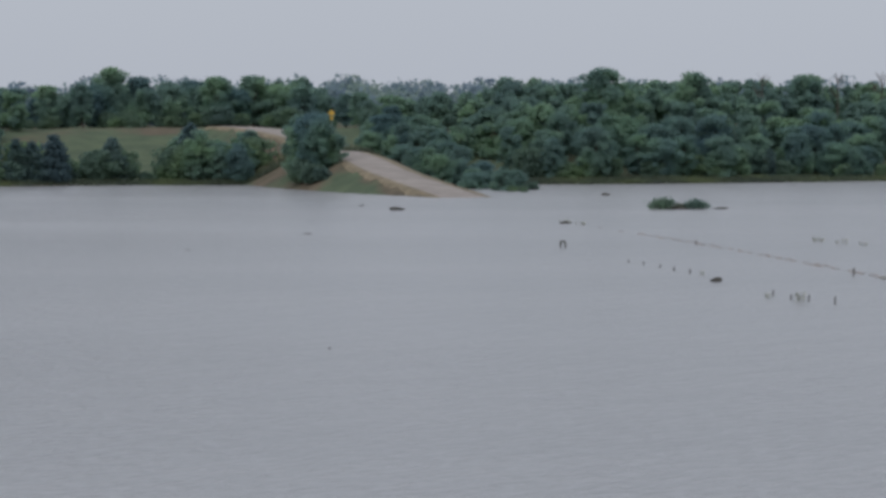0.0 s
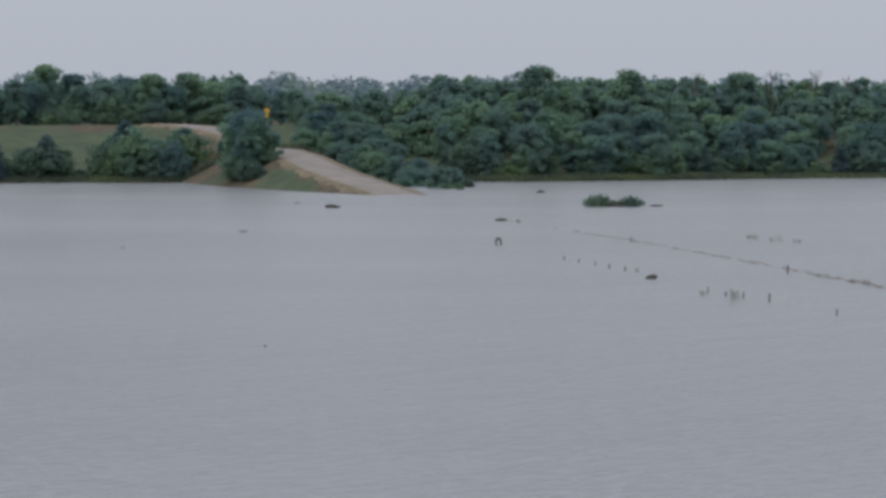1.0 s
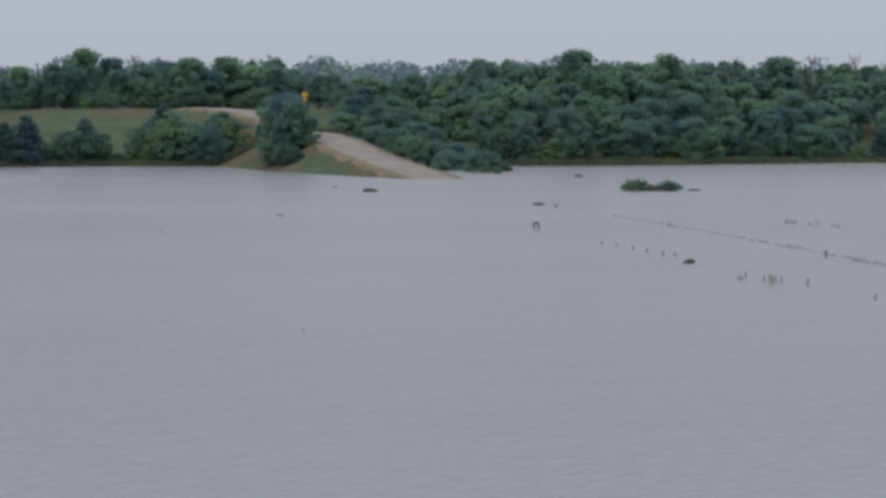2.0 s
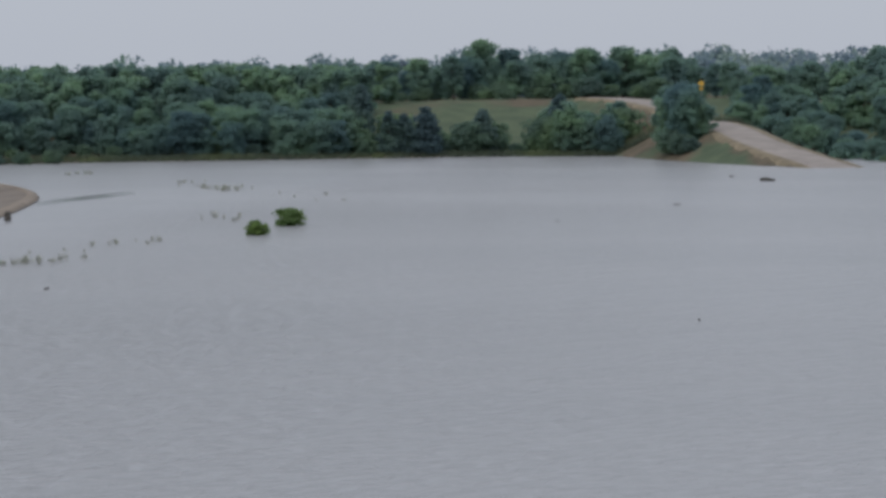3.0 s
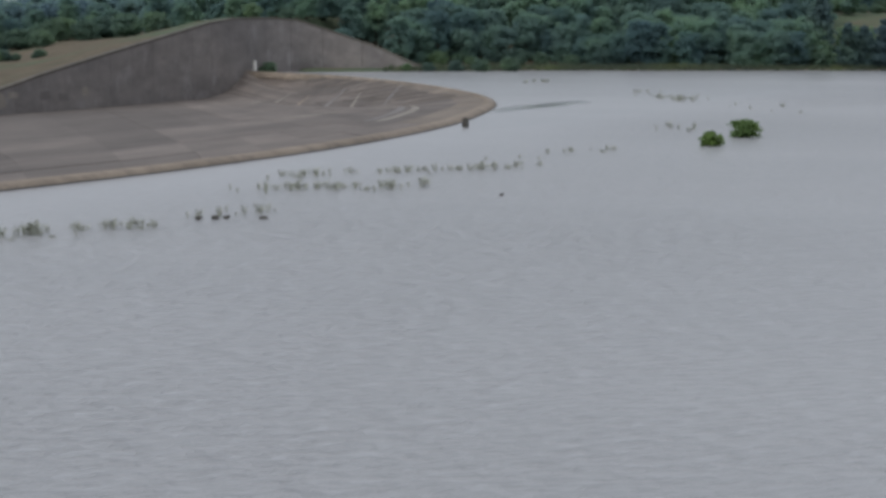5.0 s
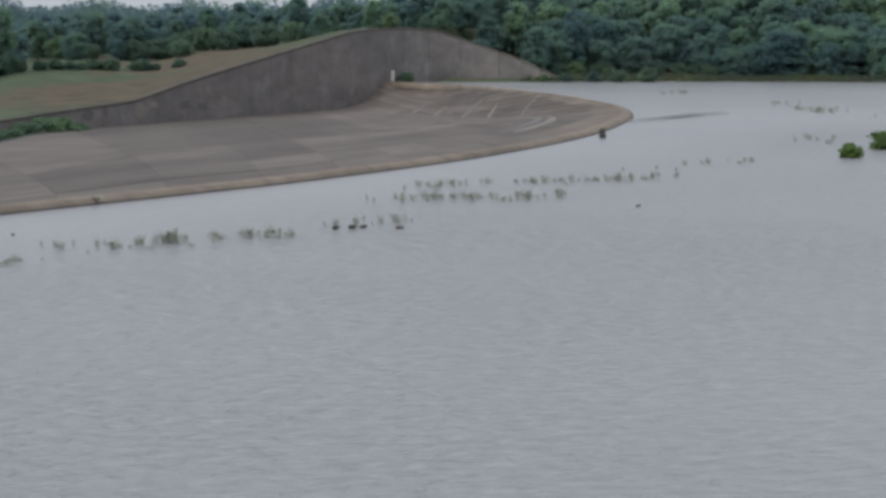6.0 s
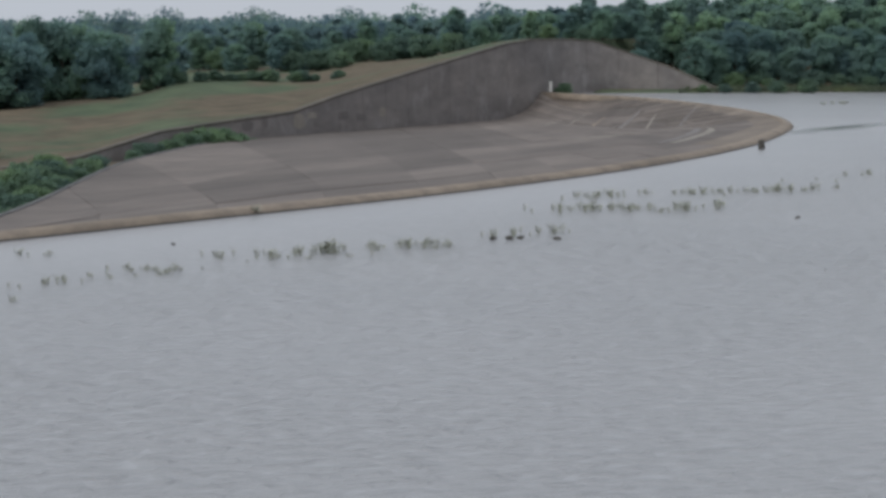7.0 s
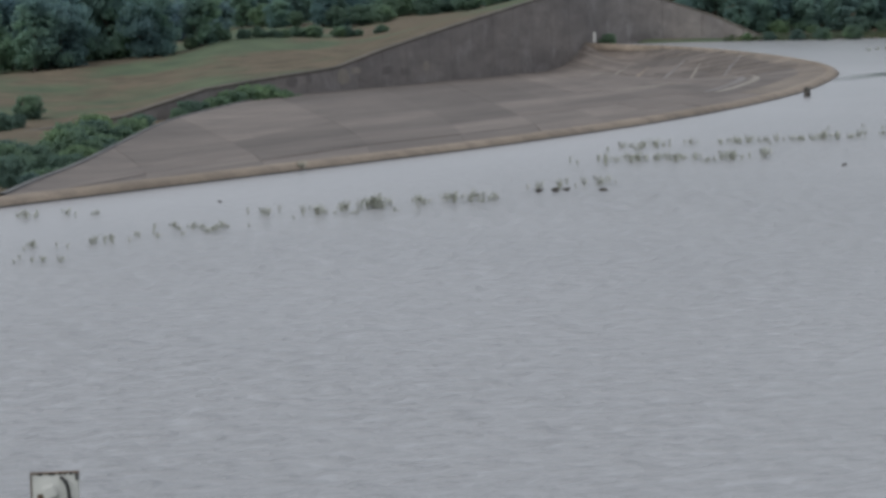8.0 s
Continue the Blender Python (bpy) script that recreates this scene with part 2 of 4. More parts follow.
def tube(bm, pts, radii, sides=7):
    """A tapered limb along pts."""
    rings = []
    for i, p in enumerate(pts):
        p = Vector(p)
        d = (Vector(pts[min(i + 1, len(pts) - 1)]) - Vector(pts[max(i - 1, 0)])).normalized()
        q = d.to_track_quat("Z", "Y")
        rings.append([bm.verts.new(p + q @ Vector((math.cos(a) * radii[i], math.sin(a) * radii[i], 0)))
                      for a in (2 * math.pi * k / sides for k in range(sides))])
    for a, b in zip(rings, rings[1:]):
        for k in range(sides):
            bm.faces.new((a[k], a[(k + 1) % sides], b[(k + 1) % sides], b[k]))
    bm.faces.new(rings[0][::-1])
    bm.faces.new(rings[-1])


def box(bm, x0, y0, z0, x1, y1, z1, bevel=0.0):
    g = bmesh.ops.create_cube(bm, size=1.0)
    bmesh.ops.transform(bm, verts=g["verts"], matrix=Matrix.Translation(((x0 + x1) / 2, (y0 + y1) / 2, (z0 + z1) / 2)) @ Matrix.Diagonal((x1 - x0, y1 - y0, z1 - z0, 1)))
    if bevel:
        ed = list({e for v in g["verts"] for e in v.link_edges})
        bmesh.ops.bevel(bm, geom=ed, offset=bevel, segments=2, affect="EDGES")


def table(pts, s):
    """Piecewise linear through pts = ((s, value), ...)."""
    return float(np.interp(s, [p[0] for p in pts], [p[1] for p in pts]))


def smooth(a, b, x):
    t = min(1.0, max(0.0, (x - a) / (b - a)))
    return t * t * (3 - 2 * t)


def spline(ctrl, count):
    """count points along a Catmull-Rom curve through ctrl, evenly by index."""
    c = [Vector(p) for p in ctrl]
    c = [2 * c[0] - c[1]] + c + [2 * c[-1] - c[-2]]
    out, m = [], len(c) - 3
    for i in range(count):
        u = i / (count - 1) * m
        k = min(int(u), m - 1)
        t = u - k
        a, b, d, e = c[k:k + 4]
        out.append(0.5 * (2 * b + (d - a) * t + (2 * a - 5 * b + 4 * d - e) * t * t + (3 * b - a - 3 * d + e) * t ** 3))
    return out


# ---- the ground ----
SHORE = ((-400, 300), (-170, 318), (-140, 326), (-119, 340), (-107, 352), (-80, 363), (-50, 377), (-18, 380), (23, 382), (69, 402), (150, 425), (500, 440))
ROAD = ((27, 130, -2.2), (11, 228, -1.6), (4, 300, -0.45), (2, 314, 0.05), (-6.5, 340, 2.3), (-12, 362, 4.2), (-16.5, 382, 5.2), (-23, 402, 7.1), (-28, 416, 8.0), (-33, 428, 8.6), (-38, 434, 8.8))
WALL_X = -138.0
WALL_TOP = ((150, -5.5), (204, -3.5), (219, -1.5), (234, -0.8), (247, -0.3), (258, 1.35), (275, 3.5), (295, 5.9), (306, 7.2), (314, 7.7), (400, 7.9))
road_line = spline(ROAD, 90)
road_xy = np.array([(p.x, p.y, p.z) for p in road_line])
DAM_N = Vector((0.31, 0.95))


def road_near(x, y):
    d2 = (road_xy[:, 0] - x) ** 2 + (road_xy[:, 1] - y) ** 2
    i = int(np.argmin(d2))
    return math.sqrt(d2[i]), road_xy[i, 2]


def land(x, y):
    """Height of the ground."""
    lump = 0.35 * noise.noise((x * 0.05, y * 0.05, 0)) + 0.12 * noise.noise((x * 0.21, y * 0.21, 3))
    inland = y - table(SHORE, x)
    north = -2.6 + 3.0 * smooth(-14, 5, inland) + 8.2 * smooth(4, 70, inland) + 2.5 * smooth(100, 400, inland) + lump
    if inland > 500:
        north += 6 * smooth(500, 1700, inland) * (0.6 + 0.5 * noise.noise((x * 0.0012, y * 0.0012, 8)))
    z = north
    # the valley below the dam, behind the training wall
    if x < WALL_X:
        back = WALL_X - x
        below = table(WALL_TOP, y - 1.72 * back) - 0.15 + lump * smooth(0, 12, back)
        below -= 0.75 * smooth(5, 60, back) * max(0.0, below - 3.0)
        below += 3.4 * smooth(4, 50, back) * (1 - smooth(-2, 2, below))
        far = -3.0 + 6 * smooth(0, 500, back)
        below = below + (far - below) * smooth(120, 400, back)
        ramp_in = smooth(20, 330, inland) * (1 - smooth(30, 120, back)) if back > 2 else 0
        z = below + (max(north, below) - below) * ramp_in
    elif y < 345 and x < -40:
        z = table(((60, -1.3), (110, -2.7), (150, -3.7), (230, -4.5), (345, -4.7)), y) + 0.3 * lump
        if inland > -16 and x > -136:
            z = max(z, north)
    # the dam on which the camera stands
    d = x * DAM_N.x + y * DAM_N.y
    if -400 < d < 60:
        dam = 7.4 - 0.42 * max(0.0, d - 2.5) - 0.4 * max(0.0, -d - 6)
        z = max(z, dam) if d > -30 else max(-5, dam)
    # the causeway
    r, rz = road_near(x, y)
    if r < 30:
        bank = rz - 0.05 - max(0.0, r - 4.6) * 0.55
        cut = rz - 0.05 + max(0.0, r - 5.5) * 0.45
        z = max(z, bank)
        if y > 330:
            z = min(z, cut)
    return z


def axis(lo, hi, fine, reach, step=1.28):
    a = list(np.arange(lo, hi + 0.01, fine))
    s, x = fine, hi
    while x < reach[1]:
        s *= step
        x += s
        a.append(x)
    s, x = fine, lo
    while x > reach[0]:
        s *= step
        x -= s
        a.insert(0, x)
    return a


gx = axis(-330, 120, 3.0, (-4300, 4300))
gy = axis(-20, 560, 3.0, (-3000, 4400))
verts = [(x, y, land(x, y)) for y in gy for x in gx]
w = len(gx)
faces = [(j * w + i, j * w + i + 1, (j + 1) * w + i + 1, (j + 1) * w + i) for j in range(len(gy) - 1) for i in range(w - 1)]
tagged(meshed("ground", verts, faces, M_GROUND, smooth=True), "grassy banks with dry tan and green patches round the lake", "ground", kind="structure")

# the crest of the spillway, from its near end to the training wall
CREST = ((-66, 40), (-64.5, 66), (-63, 84), (-61.8, 97), (-60.4, 111), (-59.4, 123), (-59, 137), (-59.1, 147), (-59.7, 158), (-61, 172), (-63.4, 188), (-67.3, 206), (-71.5, 222), (-77.5, 238), (-85.5, 254), (-98, 275), (-116.5, 300), (-137.8, 318))
NU = 120
crest = spline([(x, y, 0) for x, y in CREST], NU)

# the lake stops against the crest and goes under the banks elsewhere
lake = [(p.x - 0.3, p.y, 0) for p in crest] + [(-137.5, 330, 0), (-133, 338, 0), (-126, 360, 0), (-60, 420, 0), (200, 470, 0), (900, 470, 0), (900, -420, 0), (90, -6, 0), (-20, 30, 0), (-62, 40, 0)]
tagged(meshed("water", lake, [tuple(range(len(lake)))], M_WATER), "muddy grey rippled flood water of a reservoir", "water", kind="structure")

# ---- the road ----
rv, rf = [], []
for i, p in enumerate(road_line):
    q = road_line[min(i + 1, len(road_line) - 1)] - road_line[max(i - 1, 0)]
    side = Vector((-q.y, q.x, 0)).normalized()
    for k, s in enumerate((-3.4, -3.0, -1.2, 0, 1.2, 3.0, 3.4)):
        rv.append(p + side * s + Vector((0, 0, (-0.12, 0.10, 0.13, 0.17, 0.13, 0.10, -0.12)[k])))
for i in range(len(road_line) - 1):
    for k in range(6):
        a = i * 7 + k
        rf.append((a, a + 7, a + 8, a + 1))
tagged(meshed("road", rv, rf, M_GRAVEL, smooth=True), "pale gravel road running down the bank under the water", "road", kind="structure")

for hand, wide in ((-1, 2.0), (1, 1.6)):
    vv, vf = [], []
    for i, p in enumerate(road_line):
        q = road_line[min(i + 1, len(road_line) - 1)] - road_line[max(i - 1, 0)]
        side = Vector((-q.y, q.x, 0)).normalized() * hand
        rag = wide * (1 + 0.5 * noise.noise((i * 0.6, hand * 3, 0)))
        near = 2.85 + 0.25 * noise.noise((i * 0.9, hand * 7, 2))
        for s, z in ((near, 0.125), (3.2, 0.10), (3.2 + rag * 0.5, 0.0), (3.2 + rag, -0.8)):
            vv.append(p + side * s + Vector((0, 0, z)))
    for i in range(len(road_line) - 1):
        for k in range(3):
            a = i * 4 + k
            vf.append((a, a + 4, a + 5, a + 1))
    tagged(meshed("verge", vv, vf, M_VERGE, smooth=True), "dry tan grass verge beside the gravel road", "verge", kind="structure")

# ---- the spillway ----
BRINK = ((-64.9, 86.7, 0.2), (-73.8, 101.4, -0.5), (-84.3, 120.3, -1.15), (-100.5, 149, -1.9), (-114.2, 174.1, -2.4), (-125.6, 198, -2.8), (-137.6, 232, -3.0), (-137.6, 250, -3), (-137.6, 270, -3), (-137.6, 290, -3), (-137.6, 304, -2.9), (-137.7, 312, -1.8), (-137.8, 317.5, 0.40))
inner = spline(BRINK, NU)
apron_edge = crest[14:]
run = np.concatenate([[0.0], np.cumsum([(q - p).length for p, q in zip(apron_edge, apron_edge[1:])])])
edge_x, edge_y = [p.x for p in apron_edge], [p.y for p in apron_edge]
inner_run = np.concatenate([[0.0], np.cumsum([(q.xy - p.xy).length for p, q in zip(inner, inner[1:])])])
inner_y = [p.y for p in inner]
# which point of the inner edge a joint from the crest runs to, both by their y
REACH = ((84, 86.7), (97, 160), (111, 232), (123, 262), (137, 283), (147, 292), (158, 298), (172, 302), (188, 305), (206, 307), (221, 308.5), (236, 310), (249, 311.5), (270, 313.5), (297, 315.8), (318, 317.5))


def chute(u, v):
    """A point of the apron: u along the crest from its near end to the wall, v from the crest to the inner edge."""
    s = u * run[-1]
    c = Vector((np.interp(s, run, edge_x), np.interp(s, run, edge_y), 0))
    s2 = min(s + 0.5, run[-1])
    t = Vector((np.interp(s2, run, edge_x) - np.interp(s2 - 0.5, run, edge_x), np.interp(s2, run, edge_y) - np.interp(s2 - 0.5, run, edge_y), 0)).normalized()
    q = float(np.interp(table(REACH, c.y), inner_y, inner_run))
    b = Vector([np.interp(q, inner_run, [p[k] for p in inner]) for k in range(3)])
    reach = (b - c).length
    mid = c.lerp(b, 0.5) + Vector((-t.y, t.x, 0)) * reach * 0.06 * smooth(0.5, 0.8, u) + t * reach * 0.05 * (1 - smooth(0.5, 0.8, u))
    p = (1 - v) ** 2 * c + 2 * v * (1 - v) * mid + v * v * b
    bowl = 1.5 * smooth(0.45, 0.62, u) * (1 - smooth(0.93, 1.0, u))
    p.z = 0.34 + (b.z - 0.34) * smooth(0, 1, v ** 0.62) - bowl * math.sin(math.pi * v) ** 1.4
    return p


spill = tagged(new("spillway"), "wide dished concrete spillway apron with stained panels and a curved crest", "spillway", kind="structure")
COLS, BANDS = 28, (0.003, 0.09, 0.24, 0.5, 1.0)
for c in range(COLS):
    for r in range(4):
        v0, v1 = BANDS[r], BANDS[r + 1]
        u0, u1 = c / COLS, (c + 1) / COLS
        gap_u, gap_v = 0.00006, 0.00002
        nu, nv = 5, 7
        pv = []
        for a in range(nu + 1):
            for b in range(nv + 1):
                pv.append(chute(u0 + gap_u + (u1 - u0 - 2 * gap_u) * a / nu, v0 + gap_v + (v1 - v0 - 2 * gap_v) * b / nv))
        top = len(pv)
        lift = random.Random(c * 7 + r).uniform(-0.02, 0.02)
        pv = [p + Vector((0, 0, lift)) for p in pv] + [p - Vector((0, 0, 0.25)) for p in pv]
        pf = []
        h = nv + 1
        for a in range(nu):
            for b in range(nv):
                k = a * h + b
                pf.append((k, k + 1, k + h + 1, k + h))
        rim = [a * h for a in range(nu + 1)] + [nu * h + b for b in range(1, h)] + [a * h + nv for a in range(nu - 1, -1, -1)] + [b for b in range(nv - 1, 0, -1)]
        for a, b in zip(rim, rim[1:] + rim[:1]):
            pf.append((a, b, b + top, a + top))
        meshed("slab", pv, pf, M_LIP if r == 0 and c > 9 else M_SLAB, spill)
# the bed under the joints
bv = [chute(a / 60, b / 16) - Vector((0, 0, 0.12)) for a in range(61) for b in range(17)]
bf = [(a * 17 + b, a * 17 + b + 1, (a + 1) * 17 + b + 1, (a + 1) * 17 + b) for a in range(60) for b in range(16)]
meshed("bed", bv, bf, M_WALL, spill, "dark joints between the slabs")

# repairs and open joints on the far side of the bowl
skin = [(chute(a / 140, v / 60)) for a in range(40, 141) for v in range(61)]
skin_xy = np.array([(p.x, p.y, p.z) for p in skin])


def on_apron(x, y):
    d = (skin_xy[:, 0] - x) ** 2 + (skin_xy[:, 1] - y) ** 2
    k = np.argsort(d)[:4]
    wgt = 1 / (d[k] + 0.01)
    return float((skin_xy[k, 2] * wgt).sum() / wgt.sum())


def streak(x0, y0, x1, y1, wide, material, label, bend=0.0):
    n = 10
    bm = bmesh.new()
    last = None
    d = Vector((x1 - x0, y1 - y0, 0))
    side = Vector((-d.y, d.x, 0)).normalized()
    for i in range(n + 1):
        s = i / n
        p = Vector((x0, y0, 0)) + d * s + side * bend * math.sin(math.pi * s)
        ww = 0.7 * wide * (0.35 + 0.65 * math.sin(math.pi * min(1, s + 0.1))) * (1 + 0.3 * noise.noise((i, x0, y0)))
        z = on_apron(p.x, p.y)
        pair = [bm.verts.new((p + side * e * ww / 2).xy.to_3d() + Vector((0, 0, z + h))) for e, h in ((-1, 0.02), (-0.8, 0.07), (0.8, 0.07), (1, 0.02))]
        if last:
            for k in range(3):
                bm.faces.new((last[k], last[k + 1], pair[k + 1], pair[k]))
        last = pair
    part("patch", bm, material, spill, label)


streak(-74.5, 196, -93, 254, 1.2, M_WALL, "dark open joint", -2.0)
streak(-72.5, 194, -88.5, 246, 1.2, M_REPAIR, "pale repaired strip", -2.0)
streak(-102.7, 265.3, -107.4, 282, 0.7, M_REPAIR, "pale repaired strip")
streak(-115.6, 276.8, -119, 294, 0.9, M_RIM, "tan stained strip")
streak(-102.9, 257.8, -104, 260, 0.9, M_REPAIR, "small pale patch")
streak(-95.6, 227.6, -92.4, 236.2, 0.8, M_REPAIR, "pale repaired strip")
streak(-97, 262, -100, 276, 0.7, M_WALL, "dark stained strip")
streak(-110, 274, -112.5, 290, 0.8, M_WALL, "dark stained strip")
streak(-121, 280, -124, 300, 0.7, M_REPAIR, "pale repaired strip")
streak(-90, 238, -86, 243, 0.6, M_REPAIR, "pale repaired strip")



def drip(u, v0, v1, wide, material, label, sway):
    """A stain that runs down the slope of the apron from the crest."""
    n, rows = 16, []
    for i in range(n + 1):
        s = i / n
        v = v0 + (v1 - v0) * s
        ww = wide * (0.25 + 0.75 * math.sin(math.pi * min(1.0, 0.15 + 0.85 * s)) ** 0.7) * (1 + 0.3 * noise.noise((s * 5, u * 90, 1)))
        half = ww / 2 / run[-1]
        rows.append([chute(u + sway * s * s + e * half, v) + Vector((0, 0, h)) for e, h in ((-1, 0.06), (-0.7, 0.1), (0.7, 0.1), (1, 0.06))])
    v = [p for row in rows for p in row]
    f = [(i * 4 + k, i * 4 + k + 1, i * 4 + k + 5, i * 4 + k + 4) for i in range(n) for k in range(3)]
    meshed("stain", v, f, material, spill, label)


rng = random.Random(19)
for i in range(24):
    u = 0.60 + 0.36 * i / 23 + rng.uniform(-0.004, 0.004)
    if i % 2:
        drip(u, rng.uniform(0.05, 0.1), rng.uniform(0.22, 0.42), rng.uniform(0.9, 1.9), M_DRIP, "dark stain run down from the crest", rng.uniform(-0.012, 0.004))
    else:
        drip(u, rng.uniform(0.03, 0.12), rng.uniform(0.18, 0.34), rng.uniform(0.5, 1.3), M_PALE, "pale scoured run below the crest", rng.uniform(-0.012, 0.004))

# rounded crest
PROFILE = ((0.50, 0.07), (0.42, 0.19), (0.24, 0.30), (0.0, 0.36), (-0.3, 0.37), (-0.62, 0.36), (-0.62, -0.5))
WETTED = ((1.1, -2.0), (0.62, -0.4), (0.53, 0.0), (0.505, 0.072))


def sweep(name, profile, material, label):
    cv, cf = [], []
    for i, p in enumerate(crest):
        t = (crest[min(i + 1, NU - 1)] - crest[max(i - 1, 0)]).normalized()
        out = Vector((t.y, -t.x, 0))
        wob = 0.05 * noise.noise((i * 0.37, 0, 5))
        for o, z in profile:
            cv.append(p + out * (o + wob) + Vector((0, 0, z)))
    h = len(profile)
    for i in range(NU - 1):
        for k in range(h - 1):
            a = i * h + k
            cf.append((a, a + h, a + h + 1, a + 1))
    meshed(name, cv, cf, material, spill, label, smooth=True)


sweep("crest", PROFILE, M_RIM, "tan weathered concrete crest")
sweep("waterline", WETTED, M_WET, "dark wet foot of the crest")

# low curb along the downstream edge
kv, kf = [], []
edge = [p for p in inner if p.x > -137]
for i, p in enumerate(edge):
    t = (edge[min(i + 1, len(edge) - 1)] - edge[max(i - 1, 0)]).normalized()
    out = Vector((-t.y, t.x, 0))
    for o, z in ((0.0, -0.2), (0.0, 0.06), (0.03, 0.08), (0.26, 0.08), (0.3, 0.06), (0.3, -3.2)):
        kv.append(p + out * o + Vector((0, 0, z)))
for i in range(len(edge) - 1):
    for k in range(5):
        a = i * 6 + k
        kf.append((a, a + 1, a + 7, a + 6))
meshed("curb", kv, kf, M_CURB, spill, "grey kerb along the lower edge")

# the training wall, in bays with joints
WALL_PLAN = ((WALL_X, 150), (WALL_X, 200), (WALL_X, 250), (WALL_X, 300), (WALL_X, 318), (-137.2, 327), (-133.5, 335), (-127.5, 339.5), (-119, 342), (-112, 344))
wp = spline([(x, y, 0) for x, y in WALL_PLAN], 300)
run = [0.0]
for a, b in zip(wp, wp[1:]):
    run.append(run[-1] + (b - a).length)
WALL_HEIGHT = tuple((y - 150, z) for y, z in WALL_TOP[:-1]) + ((176, 7.75), (182, 7.4), (188, 5.7), (194, 3.7), (200, 1.0), (205, -0.8), (214, -1.4))
twall = tagged(new("wall_north"), "dark stained concrete training wall with a sloping top", "wall", kind="structure")
BAY = 6.0
k = 0
while k * BAY < run[-1]:
    s0, s1 = k * BAY, min((k + 1) * BAY, run[-1])
    n = 4
    bm, cap = bmesh.new(), bmesh.new()
    secs, caps = [], []
    for i in range(n + 1):
        s = s0 + 0.03 + (s1 - s0 - 0.06) * i / n
        x, y = np.interp(s, run, [p.x for p in wp]), np.interp(s, run, [p.y for p in wp])
        x2, y2 = np.interp(s + 0.5, run, [p.x for p in wp]), np.interp(s + 0.5, run, [p.y for p in wp])
        t = Vector((x2 - x, y2 - y, 0))
        t = t.normalized() if t.length > 0 else Vector((1, 0.2, 0)).normalized()
        back = Vector((-t.y, t.x, 0))
        z = table(WALL_HEIGHT, s)
        p = Vector((x, y, 0))
        secs.append([bm.verts.new(p + back * o + Vector((0, 0, zz))) for o, zz in
                     ((-0.35, -6.5), (0.0, z - 0.3), (0.5, z - 0.3), (0.55, -6.5))])
        caps.append([cap.verts.new(p + back * o + Vector((0, 0, zz))) for o, zz in
                     ((-0.06, z - 0.298), (-0.06, z - 0.04), (-0.02, z), (0.52, z), (0.56, z - 0.04), (0.56, z - 0.298))])
    for mesh, ring in ((bm, secs), (cap, caps)):
        h = len(ring[0])
        for a, b in zip(ring, ring[1:]):
            for q in range(h):
                mesh.faces.new((a[q], a[(q + 1) % h], b[(q + 1) % h], b[q]))
        mesh.faces.new(ring[0])
        mesh.faces.new(ring[-1][::-1])
        bmesh.ops.recalc_face_normals(mesh, faces=mesh.faces)
    bay = part("bay", bm, M_WALL, twall)
    part("coping", cap, M_COPING, bay, "brown coping, darkened against the sky light on its top")
    k += 1



def wall_patch(y0, y1, z0, z1, material, label, seed):
    """A ragged painted or stained patch on the face of the straight wall."""
    rng = random.Random(seed)
    bm = bmesh.new()
    cy, cz, ring = (y0 + y1) / 2, (z0 + z1) / 2, []
    for k in range(18):
        a = 2 * math.pi * k / 18
        r = rng.uniform(0.75, 1.1)
        c, d = math.cos(a), math.sin(a)
        y = cy + (y1 - y0) / 2 * r * math.copysign(abs(c) ** 0.6, c)
        z = cz + (z1 - z0) / 2 * r * math.copysign(abs(d) ** 0.6, d)
        top = table(WALL_TOP, y) - 0.3
        ring.append(bm.verts.new((WALL_X + 0.35 * (top - z) / (top + 6.5) + 0.012, y, min(z, top))))
    bm.faces.new(ring)
    part("patch", bm, material, twall, label)


for i, (y0, y1, z0, z1, pale) in enumerate(((247, 249.6, -2.4, -0.5, 1), (250, 252.6, -1.3, -0.5, 1), (251.5, 255, -2.4, -1.5, 0), (257.5, 260.5, -1.7, -0.6, 0),
                                            (262, 265, -2.0, -1.0, 0), (235.5, 238, -2.3, -1.1, 0), (240, 241.2, -2.1, -0.8, 0), (268, 270, -1.6, -0.4, 1))):
    wall_patch(y0, y1, z0, z1, M_REPAIR if pale else M_STAIN, "pale scrubbed patch" if pale else "dark stained patch", i)


